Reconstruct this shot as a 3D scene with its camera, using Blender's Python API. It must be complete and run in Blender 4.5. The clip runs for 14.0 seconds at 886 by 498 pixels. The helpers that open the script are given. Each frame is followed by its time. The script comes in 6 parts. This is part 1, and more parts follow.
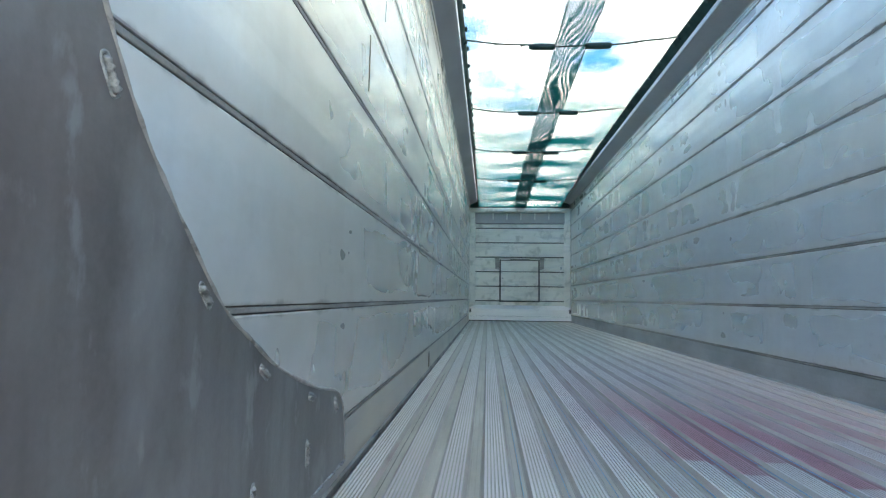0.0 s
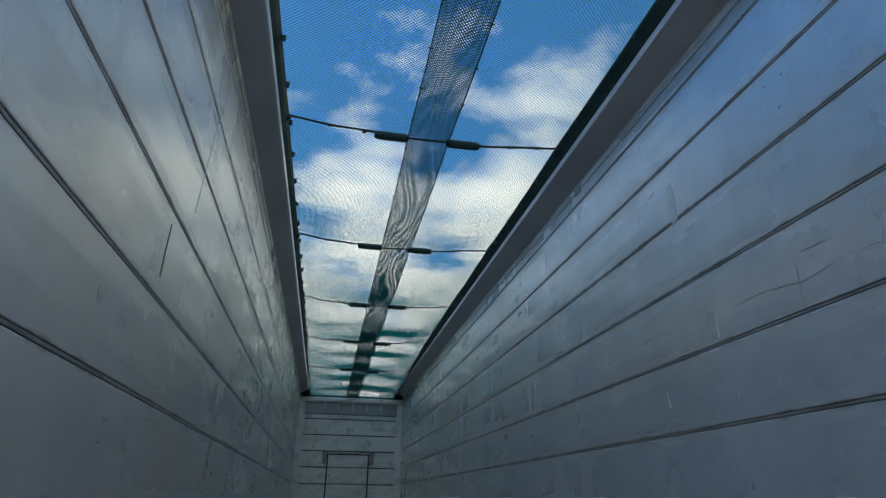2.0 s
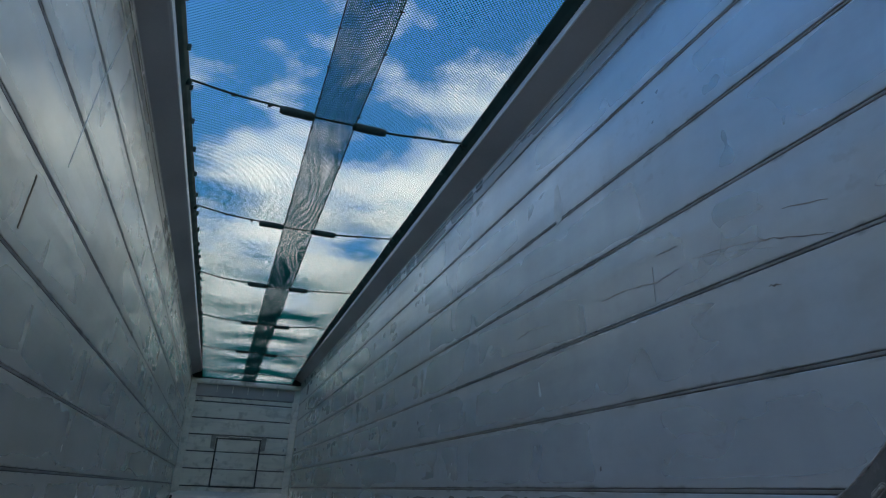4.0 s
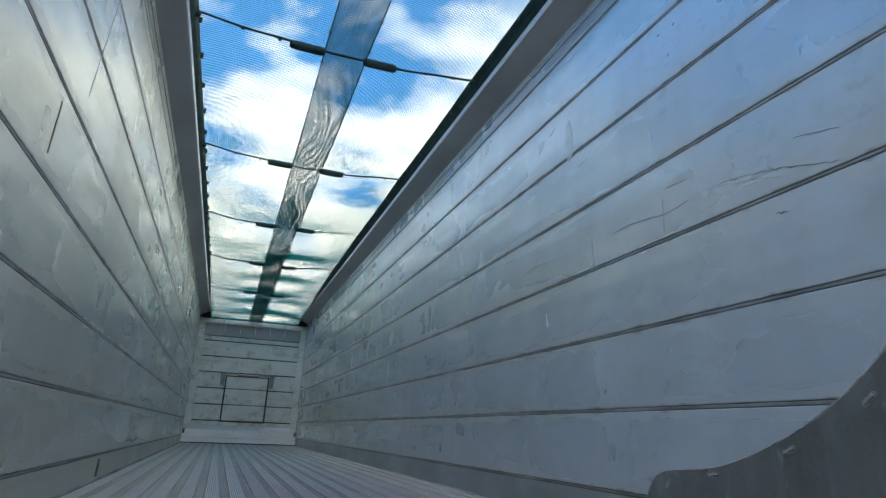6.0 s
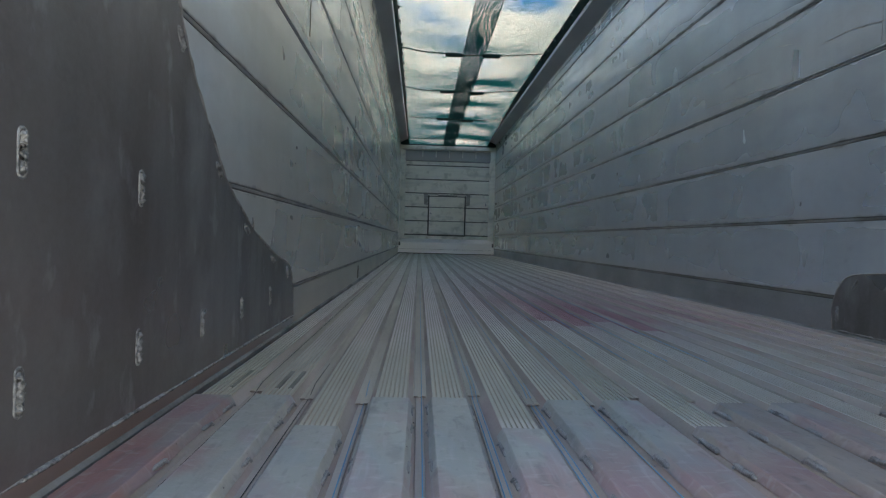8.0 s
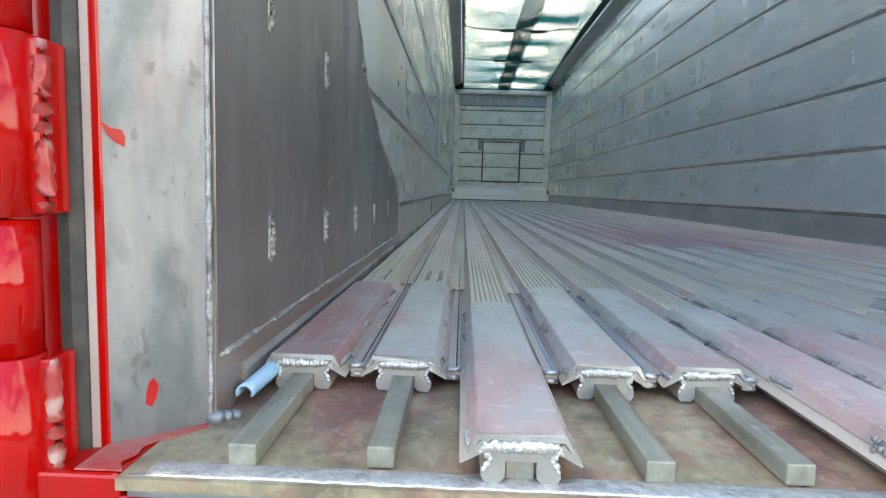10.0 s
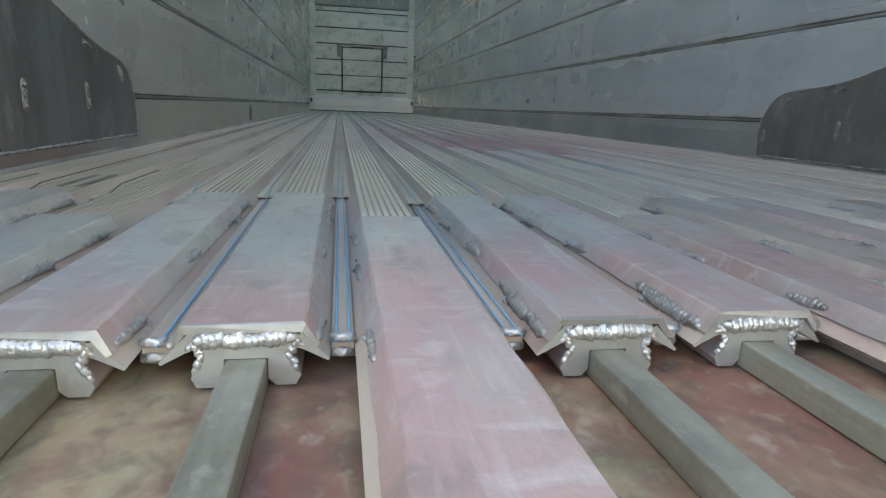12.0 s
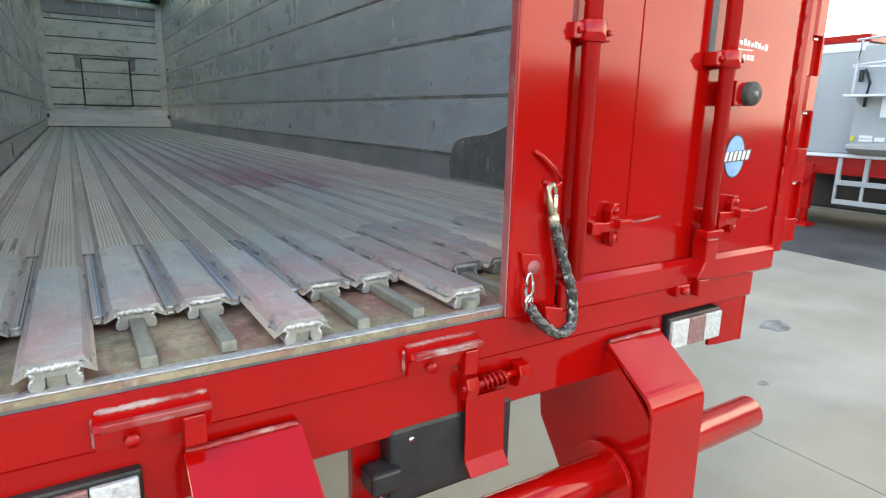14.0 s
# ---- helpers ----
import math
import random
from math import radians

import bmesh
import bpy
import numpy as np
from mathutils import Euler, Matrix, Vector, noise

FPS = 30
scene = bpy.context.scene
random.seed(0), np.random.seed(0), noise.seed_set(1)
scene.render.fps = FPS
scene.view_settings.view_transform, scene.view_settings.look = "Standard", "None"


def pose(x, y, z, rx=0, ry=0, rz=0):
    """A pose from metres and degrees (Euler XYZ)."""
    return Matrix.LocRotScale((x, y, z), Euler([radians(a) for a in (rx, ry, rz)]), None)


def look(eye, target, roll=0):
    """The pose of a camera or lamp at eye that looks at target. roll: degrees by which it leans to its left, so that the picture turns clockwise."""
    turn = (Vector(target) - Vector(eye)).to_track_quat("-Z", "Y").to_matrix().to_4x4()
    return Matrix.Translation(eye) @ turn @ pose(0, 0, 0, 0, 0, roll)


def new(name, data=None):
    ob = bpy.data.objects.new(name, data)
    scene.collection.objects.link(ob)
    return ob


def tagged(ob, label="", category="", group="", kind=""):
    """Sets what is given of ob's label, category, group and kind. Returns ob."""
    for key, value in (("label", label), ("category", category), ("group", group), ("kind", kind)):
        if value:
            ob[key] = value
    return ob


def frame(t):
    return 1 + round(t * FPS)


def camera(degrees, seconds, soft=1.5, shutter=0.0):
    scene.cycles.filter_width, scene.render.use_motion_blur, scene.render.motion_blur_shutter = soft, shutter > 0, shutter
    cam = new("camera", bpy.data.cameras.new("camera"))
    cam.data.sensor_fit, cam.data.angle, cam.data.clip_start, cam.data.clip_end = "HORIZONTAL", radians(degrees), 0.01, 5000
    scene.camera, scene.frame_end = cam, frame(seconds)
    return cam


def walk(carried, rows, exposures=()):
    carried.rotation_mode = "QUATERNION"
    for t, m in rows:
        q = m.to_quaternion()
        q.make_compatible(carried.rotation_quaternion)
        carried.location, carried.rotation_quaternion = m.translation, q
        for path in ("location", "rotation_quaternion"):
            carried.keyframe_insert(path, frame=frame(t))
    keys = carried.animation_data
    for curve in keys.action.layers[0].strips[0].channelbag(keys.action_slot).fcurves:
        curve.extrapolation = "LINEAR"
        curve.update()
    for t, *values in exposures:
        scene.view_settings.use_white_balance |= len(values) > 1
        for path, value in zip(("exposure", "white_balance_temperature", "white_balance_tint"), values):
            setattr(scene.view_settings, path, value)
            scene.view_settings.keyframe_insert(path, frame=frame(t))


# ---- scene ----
# camera
PATH = [
    (0, -0.7871, 0.0803, 0.5420, 94.723, -0.751, 4.307),
    (0.2, -0.7962, 0.1114, 0.5487, 100.723, -0.329, 4.232),
    (0.5, -0.7389, 0.1006, 0.5415, 109.704, 0.088, 4.468),
    (1, -0.6459, 0.0253, 0.5502, 113.134, -0.004, 4.711),
    (1.5, -0.6171, -0.0030, 0.5584, 113.083, 0.055, 1.866),
    (1.7, -0.5954, -0.0107, 0.5709, 112.947, -0.734, -3.685),
    (2, -0.5606, -0.0717, 0.5364, 113.110, -0.708, -10.872),
    (2.5, -0.5071, -0.1037, 0.5167, 113.135, -0.823, -11.709),
    (3, -0.4657, -0.1184, 0.5037, 113.163, -1.419, -14.767),
    (3.5, -0.4439, -0.1130, 0.4999, 113.114, -1.777, -18.275),
    (3.7, -0.4309, -0.1267, 0.4910, 113.158, -2.068, -19.676),
    (5.8, -0.4706, -0.1645, 0.3627, 107.547, -2.113, -20.679),
    (6, -0.5027, -0.1621, 0.3712, 107.538, -2.229, -20.142),
    (6.5, -0.6094, -0.1699, 0.3798, 107.354, -1.921, -16.104),
    (7, -0.6913, -0.2599, 0.3678, 107.295, -2.251, -14.209),
    (7.3, -0.6996, -0.2866, 0.3653, 107.213, -1.805, -13.843),
    (7.5, -0.6704, -0.4843, 0.3769, 104.660, -1.921, -12.059),
    (7.6, -0.6713, -0.5032, 0.3744, 97.384, -1.231, -8.879),
    (8, -0.6979, -0.6021, 0.3739, 89.051, -1.567, -2.321),
    (8.2, -0.7324, -0.6904, 0.3605, 88.774, -1.741, -2.045),
    (10.3, -0.9611, -0.6068, 0.2146, 82.953, -1.411, 2.292),
    (10.5, -0.9501, -0.5374, 0.2069, 81.962, -1.251, 2.291),
    (11, -0.8599, -0.3830, 0.1754, 79.369, -1.667, 1.240),
    (11.5, -0.7144, -0.2714, 0.1500, 77.661, -1.605, -2.520),
    (12, -0.5509, -0.2629, 0.1517, 76.547, -2.130, -9.738),
    (12.5, -0.4390, -0.2785, 0.1777, 76.246, -1.583, -18.792),
    (13, -0.4120, -0.3683, 0.2367, 76.201, -1.257, -26.291),
    (13.3, -0.4952, -0.5274, 0.2838, 76.370, -1.336, -29.120),
    (13.5, -0.5820, -0.6813, 0.3154, 76.537, -1.382, -30.464),
    (14, -0.8326, -1.1727, 0.3935, 77.267, -1.167, -31.856),
]
EXPOSURES = [
    (0, 1.27, 7850, -2),
    (0.5, 0.8, 7650, -2),
    (1, 0.38, 7650, -1),
    (1.5, -0.01, 7450, -1),
    (2, -0.4, 7350, 1),
    (3, -0.9, 7150, 2),
    (3.7, -0.67, 7050, 2),
    (5.8, 0.5, 7850, 1),
    (6.5, 0.21, 7750, 1),
    (7, -0.05, 7450, 0),
    (7.5, -0.15, 7450, 0),
    (8.2, 0.02, 9000, 7),
    (10.3, 1.05, 8900, 3),
    (11.5, 0.69, 10200, 3),
    (12.5, 0.66, 10200, 3),
    (13.3, 0.74, 10000, 3),
    (14, 0.68, 10000, 4),
]
cam = camera(74.0, 14.0, 1.25, 0.0)
walk(cam, [(row[0], pose(*row[1:])) for row in PATH], EXPOSURES)

scene.render.film_transparent = False

# ---- world and lights ----
world = bpy.data.worlds.new("sky_world")
scene.world = world
world.use_nodes = True
wn, wl = world.node_tree.nodes, world.node_tree.links
wn.clear()


def wnode(kind, **values):
    n = wn.new(kind)
    for key, value in values.items():
        n.inputs[key].default_value = value
    return n


SUN_EL, SUN_AZ = radians(58), radians(250)      # azimuth clockwise from +y
sky = wn.new("ShaderNodeTexSky")
sky.sky_type, sky.sun_disc = "NISHITA", False
sky.sun_elevation, sky.sun_rotation = SUN_EL, SUN_AZ
sky.air_density, sky.dust_density, sky.ozone_density = 1.0, 0.3, 4.0
tc = wn.new("ShaderNodeTexCoord")
sep = wn.new("ShaderNodeSeparateXYZ")
wl.new(tc.outputs["Generated"], sep.inputs[0])
den = wn.new("ShaderNodeMath")
den.operation = "MAXIMUM"
den.inputs[1].default_value = 0.06
wl.new(sep.outputs["Z"], den.inputs[0])
flat = wn.new("ShaderNodeVectorMath")
flat.operation = "DIVIDE"
comb = wn.new("ShaderNodeCombineXYZ")
for axis in "XYZ":
    wl.new(den.outputs[0], comb.inputs[axis])
wl.new(tc.outputs["Generated"], flat.inputs[0])
wl.new(comb.outputs[0], flat.inputs[1])
shift = wn.new("ShaderNodeVectorMath")
shift.operation = "ADD"
shift.inputs[1].default_value = (1.35, 0.35, 0.0)
wl.new(flat.outputs[0], shift.inputs[0])
puff = wnode("ShaderNodeTexNoise", Scale=2.3, Detail=8.0, Roughness=0.56, Distortion=0.1)
wl.new(shift.outputs[0], puff.inputs["Vector"])
low = wnode("ShaderNodeMapRange")                # clouds thicken towards the horizon
low.inputs["From Min"].default_value, low.inputs["From Max"].default_value = 0.72, 0.20
low.inputs["To Min"].default_value, low.inputs["To Max"].default_value = -0.06, 0.16
wl.new(sep.outputs["Z"], low.inputs["Value"])
thick = wn.new("ShaderNodeMath")
thick.operation = "ADD"
wl.new(puff.outputs["Fac"], thick.inputs[0])
wl.new(low.outputs[0], thick.inputs[1])
ramp = wn.new("ShaderNodeValToRGB")
ramp.color_ramp.elements[0].position, ramp.color_ramp.elements[0].color = 0.47, (0, 0, 0, 1)
ramp.color_ramp.elements[1].position, ramp.color_ramp.elements[1].color = 0.70, (1, 1, 1, 1)
lean = wn.new("ShaderNodeMath")                  # fewer clouds to one side of the sky
lean.operation = "MULTIPLY_ADD"
lean.inputs[1].default_value = 0.12
wl.new(sep.outputs["X"], lean.inputs[0])
wl.new(thick.outputs[0], lean.inputs[2])
ahead = wn.new("ShaderNodeSeparateXYZ")           # banks of cloud one behind another towards the front
wl.new(flat.outputs[0], ahead.inputs[0])
third = wn.new("ShaderNodeMath")
third.operation = "MULTIPLY"
third.inputs[1].default_value = 1 / 3
wl.new(ahead.outputs["Y"], third.inputs[0])
banks = wn.new("ShaderNodeValToRGB")
banks.color_ramp.interpolation = "EASE"
for at, v in ((0.2, 0.40), (0.36, 0.34), (0.43, 0.62), (0.515, 0.42), (0.61, 0.64)):
    banks.color_ramp.elements.new(at).color = (v, v, v, 1)
banks.color_ramp.elements[0].color = (0.48, 0.48, 0.48, 1)
banks.color_ramp.elements[-1].color = (0.66, 0.66, 0.66, 1)
wl.new(third.outputs[0], banks.inputs[0])
cover = wn.new("ShaderNodeMath")
cover.operation = "MULTIPLY_ADD"
cover.inputs[1].default_value = 0.36
wl.new(banks.outputs[0], cover.inputs[0])
wl.new(lean.outputs[0], cover.inputs[2])
settle = wn.new("ShaderNodeMath")
settle.operation = "SUBTRACT"
settle.inputs[1].default_value = 0.19
wl.new(cover.outputs[0], settle.inputs[0])
wl.new(settle.outputs[0], ramp.inputs[0])
cloud = wn.new("ShaderNodeMix")
cloud.data_type = "RGBA"
cloud.inputs[7].default_value = (17.8, 18.9, 20.8, 1)
wl.new(ramp.outputs[0], cloud.inputs[0])
vivid = wnode("ShaderNodeHueSaturation", Hue=0.505, Saturation=1.28, Value=2.9)
wl.new(sky.outputs[0], vivid.inputs["Color"])
wl.new(vivid.outputs[0], cloud.inputs[6])
bg = wnode("ShaderNodeBackground", Strength=0.15)
wl.new(cloud.outputs[2], bg.inputs["Color"])
wo = wn.new("ShaderNodeOutputWorld")
wl.new(bg.outputs[0], wo.inputs[0])

sun_data = bpy.data.lights.new("sun", "SUN")
sun_data.energy, sun_data.angle, sun_data.color = 0.5, radians(14), (1.0, 0.95, 0.88)
sun = new("sun", sun_data)
sun_dir = Vector((math.sin(SUN_AZ) * math.cos(SUN_EL), math.cos(SUN_AZ) * math.cos(SUN_EL), math.sin(SUN_EL)))
sun.matrix_world = look(sun_dir * 50, (0, 0, 0))


# ---- materials ----
def surface(name, dark, light, scale=(4, 4, 4), rough=(0.3, 0.5), metal=0.0, bump=0.05, grain=60.0, streak=None,
            tint=None, coat=0.0, specular=0.5):
    """A procedural surface: colour varies between dark and light at two scales, roughness with it, fine relief.
    streak: scale vector of smears. tint: (colour, scale vector, low, high, strength) of paint spray or dirt patches."""
    m = bpy.data.materials.new(name)
    m.use_nodes = True
    nt = m.node_tree
    n, l = nt.nodes, nt.links
    b = n["Principled BSDF"]
    geo = n.new("ShaderNodeNewGeometry")

    def noise_at(vector_scale, detail=5.0, roughness=0.6, distortion=0.0):
        mapping = n.new("ShaderNodeVectorMath")
        mapping.operation = "MULTIPLY"
        mapping.inputs[1].default_value = vector_scale
        l.new(geo.outputs["Position"], mapping.inputs[0])
        t = n.new("ShaderNodeTexNoise")
        t.inputs["Scale"].default_value, t.inputs["Detail"].default_value = 1.0, detail
        t.inputs["Roughness"].default_value, t.inputs["Distortion"].default_value = roughness, distortion
        l.new(mapping.outputs[0], t.inputs["Vector"])
        return t.outputs["Fac"]

    def span(value, a, b_, c, d):
        r = n.new("ShaderNodeMapRange")
        for key, v in (("From Min", a), ("From Max", b_), ("To Min", c), ("To Max", d)):
            r.inputs[key].default_value = v
        l.new(value, r.inputs["Value"])
        return r.outputs[0]

    def mix(fac, a, c):
        x = n.new("ShaderNodeMix")
        x.data_type = "RGBA"
        l.new(fac, x.inputs[0])
        for slot, v in ((6, a), (7, c)):
            if isinstance(v, tuple):
                x.inputs[slot].default_value = (*v, 1)
            else:
                l.new(v, x.inputs[slot])
        return x.outputs[2]

    broad = noise_at(scale, 4.0, 0.55, 0.0)
    fine = noise_at((grain, grain, grain), 3.0)
    both = n.new("ShaderNodeMath")
    both.operation = "MULTIPLY_ADD"
    both.inputs[1].default_value = 0.25
    l.new(fine, both.inputs[0])
    l.new(broad, both.inputs[2])
    value = both.outputs[0]
    if streak:
        s = noise_at(streak, 4.0, 0.6)
        add = n.new("ShaderNodeMath")
        add.operation = "MULTIPLY_ADD"
        add.inputs[1].default_value = 0.8
        l.new(s, add.inputs[0])
        l.new(value, add.inputs[2])
        value = span(add.outputs[0], 0.75, 1.3, 0.0, 1.0)
    else:
        value = span(value, 0.4, 0.85, 0.0, 1.0)
    colour = mix(value, dark, light)
    for t in tint or ():
        spot = span(noise_at(t[1], t[5] if len(t) > 5 else 6.0, 0.55, 0.1), t[2], t[3], 0.0, t[4])
        colour = mix(spot, colour, t[0])
    l.new(colour, b.inputs["Base Color"])
    l.new(span(broad, 0.3, 0.7, rough[1], rough[0]), b.inputs["Roughness"])
    b.inputs["Metallic"].default_value = metal
    b.inputs["Coat Weight"].default_value = coat
    b.inputs["Coat Roughness"].default_value = 0.12
    b.inputs["Specular IOR Level"].default_value = specular
    if bump:
        bp = n.new("ShaderNodeBump")
        bp.inputs["Strength"].default_value, bp.inputs["Distance"].default_value = bump, 0.01
        l.new(value, bp.inputs["Height"])
        l.new(bp.outputs[0], b.inputs["Normal"])
    return m


def spray_or_light_tint(m, colour, y0, y1, soft, strength, scale=5.0, across=None, far_soft=None, shuffle=0.0):
    """A tint over a material between two lines across the floor, with a ragged edge: paint dust, or tones of light put
    into the colour; each slat has slid a little since.
    """
    nt = m.node_tree
    n, l = nt.nodes, nt.links
    b = n["Principled BSDF"]
    old = b.inputs["Base Color"].links[0].from_socket

    def maths(kind, a, c, d=None):
        x = n.new("ShaderNodeMath")
        x.operation = kind
        for slot, v in enumerate((a, c, d)):
            if v is None:
                continue
            if isinstance(v, (int, float)):
                x.inputs[slot].default_value = v
            else:
                l.new(v, x.inputs[slot])
        return x.outputs[0]

    def step(value, edge, half):
        r = n.new("ShaderNodeMapRange")
        r.interpolation_type = "SMOOTHSTEP"
        r.inputs["From Min"].default_value, r.inputs["From Max"].default_value = edge - half, edge + half
        l.new(value, r.inputs["Value"])
        return r.outputs[0]

    geo = n.new("ShaderNodeNewGeometry")
    s = n.new("ShaderNodeSeparateXYZ")
    l.new(geo.outputs["Position"], s.inputs[0])
    t = n.new("ShaderNodeTexNoise")
    t.inputs["Scale"].default_value, t.inputs["Detail"].default_value = scale, 5.0
    l.new(geo.outputs["Position"], t.inputs["Vector"])
    y = maths("ADD", s.outputs["Y"], maths("MULTIPLY_ADD", t.outputs["Fac"], abs(soft) * 2.5, -abs(soft) * 1.25))
    if shuffle:
        white = n.new("ShaderNodeTexWhiteNoise")
        white.noise_dimensions = "1D"
        l.new(maths("FLOOR", maths("MULTIPLY_ADD", s.outputs["X"], 1 / 0.1372, 0.0), 0.0), white.inputs["W"])
        y = maths("ADD", y, maths("MULTIPLY_ADD", white.outputs["Value"], shuffle, -shuffle / 2))
    amount = maths("MULTIPLY", step(y, y0, soft), maths("SUBTRACT", 1.0, step(y, y1, far_soft or soft)))
    if across:
        xx = maths("ADD", s.outputs["X"], maths("MULTIPLY_ADD", t.outputs["Fac"], 0.3, -0.15))
        amount = maths("MULTIPLY", amount, maths("MULTIPLY", step(xx, across[0], across[2]), maths("SUBTRACT", 1.0, step(xx, across[1], across[2]))))
    amount = maths("MULTIPLY", amount, maths("MULTIPLY_ADD", t.outputs["Fac"], strength, strength * 0.45))
    x = n.new("ShaderNodeMix")
    x.data_type = "RGBA"
    x.inputs[7].default_value = (*colour, 1)
    l.new(amount, x.inputs[0])
    l.new(old, x.inputs[6])
    l.new(x.outputs[2], b.inputs["Base Color"])
    return m


def blotch(m, spots, swirl=0.5):
    """Stains and scuffs laid over all other colours of a material: (colour, scale vector, low, high, strength)."""
    nt = m.node_tree
    n, l = nt.nodes, nt.links
    b = n["Principled BSDF"]
    geo = n.new("ShaderNodeNewGeometry")
    for colour, size, lo, hi, strength in spots:
        old = b.inputs["Base Color"].links[0].from_socket
        v = n.new("ShaderNodeVectorMath")
        v.operation = "MULTIPLY"
        v.inputs[1].default_value = size
        l.new(geo.outputs["Position"], v.inputs[0])
        t = n.new("ShaderNodeTexNoise")
        t.inputs["Scale"].default_value, t.inputs["Detail"].default_value, t.inputs["Distortion"].default_value = 1.0, 4.0, swirl
        l.new(v.outputs[0], t.inputs["Vector"])
        r = n.new("ShaderNodeMapRange")
        r.inputs["From Min"].default_value, r.inputs["From Max"].default_value, r.inputs["To Max"].default_value = lo, hi, strength
        l.new(t.outputs["Fac"], r.inputs["Value"])
        x = n.new("ShaderNodeMix")
        x.data_type = "RGBA"
        x.inputs[7].default_value = (*colour, 1)
        l.new(r.outputs[0], x.inputs[0])
        l.new(old, x.inputs[6])
        l.new(x.outputs[2], b.inputs["Base Color"])
    return m


def shade_by_piece(m, spread):
    """Each piece is a little lighter or darker than the next, as slats wear differently."""
    nt = m.node_tree
    n, l = nt.nodes, nt.links
    b = n["Principled BSDF"]
    old = b.inputs["Base Color"].links[0].from_socket
    info = n.new("ShaderNodeObjectInfo")
    r = n.new("ShaderNodeMapRange")
    r.inputs["To Min"].default_value, r.inputs["To Max"].default_value = 1 - spread, 1 + spread * 0.5
    l.new(info.outputs["Random"], r.inputs["Value"])
    x = n.new("ShaderNodeHueSaturation")
    l.new(r.outputs[0], x.inputs["Value"])
    l.new(old, x.inputs["Color"])
    l.new(x.outputs[0], b.inputs["Base Color"])
    return m


def joint_residue(m):
    """Dull chalky residue towards both edges of a plank, a ragged line of grime at the joint, faint dents in the sheet."""
    nt = m.node_tree
    n, l = nt.nodes, nt.links
    b = n["Principled BSDF"]
    geo = n.new("ShaderNodeNewGeometry")

    def maths(kind, a, c, d=None):
        x = n.new("ShaderNodeMath")
        x.operation = kind
        for slot, v in enumerate((a, c, d)):
            if isinstance(v, (int, float)):
                x.inputs[slot].default_value = v
            elif v is not None:
                l.new(v, x.inputs[slot])
        return x.outputs[0]

    def noise(size, detail):
        v = n.new("ShaderNodeVectorMath")
        v.operation = "MULTIPLY"
        v.inputs[1].default_value = size
        l.new(geo.outputs["Position"], v.inputs[0])
        t = n.new("ShaderNodeTexNoise")
        t.inputs["Scale"].default_value, t.inputs["Detail"].default_value = 1.0, detail
        l.new(v.outputs[0], t.inputs["Vector"])
        return t.outputs["Fac"]

    def rise(value, lo, hi, top):
        r = n.new("ShaderNodeMapRange")
        r.interpolation_type = "SMOOTHSTEP"
        r.inputs["From Min"].default_value, r.inputs["From Max"].default_value, r.inputs["To Max"].default_value = lo, hi, top
        l.new(value, r.inputs["Value"])
        return r.outputs[0]

    def lay(amount, colour):
        x = n.new("ShaderNodeMix")
        x.data_type = "RGBA"
        x.inputs[7].default_value = (*colour, 1)
        l.new(amount, x.inputs[0])
        l.new(b.inputs["Base Color"].links[0].from_socket, x.inputs[6])
        l.new(x.outputs[2], b.inputs["Base Color"])

    tc = n.new("ShaderNodeTexCoord")
    s = n.new("ShaderNodeSeparateXYZ")
    l.new(tc.outputs["Generated"], s.inputs[0])
    edge = maths("ABSOLUTE", maths("MULTIPLY_ADD", s.outputs["Z"], 2.0, -1.0), 0.0)
    chalk = rise(maths("ADD", edge, maths("MULTIPLY_ADD", noise((1.5, 0.8, 1.5), 4.0), 1.1, -0.55)), 0.55, 1.10, 0.40)
    lay(chalk, (0.68, 0.65, 0.59))
    grime = rise(maths("ADD", edge, maths("MULTIPLY_ADD", noise((14, 10, 5), 5.0), 0.30, -0.15)), 0.95, 1.06, 0.62)
    lay(grime, (0.21, 0.195, 0.17))
    scuff = rise(maths("MULTIPLY", noise((26, 15, 20), 3.0), rise(noise((1.7, 1.4, 1.7), 2.0), 0.45, 0.62, 1.0)), 0.56, 0.70, 0.20)
    lay(scuff, (0.36, 0.36, 0.35))
    wipe = rise(noise((3.2, 2.4, 0.9), 3.0), 0.50, 0.68, 0.5)
    old = b.inputs["Roughness"].links[0].from_socket
    rough = maths("MULTIPLY_ADD", chalk, 0.22, old)
    rough = maths("MULTIPLY_ADD", grime, 0.3, maths("MULTIPLY_ADD", wipe, 0.16, rough))
    l.new(rough, b.inputs["Roughness"])
    bp = n.new("ShaderNodeBump")
    bp.inputs["Strength"].default_value, bp.inputs["Distance"].default_value = 0.05, 0.02
    l.new(noise((3.0, 3.4, 6.0), 1.5), bp.inputs["Height"])
    l.new(bp.outputs[0], b.inputs["Normal"])


M_WALL = surface("brushed_aluminium_wall", (0.63, 0.70, 0.75), (0.82, 0.88, 0.92), (0.5, 0.5, 1.2), (0.19, 0.33), 0.52, 0.0, 45,
                 (3.0, 2.2, 0.5), [((0.54, 0.52, 0.48), (1.1, 0.8, 2.5), 0.44, 0.80, 0.45, 2.0), ((0.68, 0.63, 0.65), (0.9, 0.7, 0.9), 0.44, 0.80, 0.4, 2.0),
                                   ((0.52, 0.535, 0.55), (0.5, 2.6, 0.9), 0.46, 0.85, 0.40, 1.0), ((0.60, 0.57, 0.51), (0.8, 0.7, 0.6), 0.46, 0.75, 0.40, 3.0)])
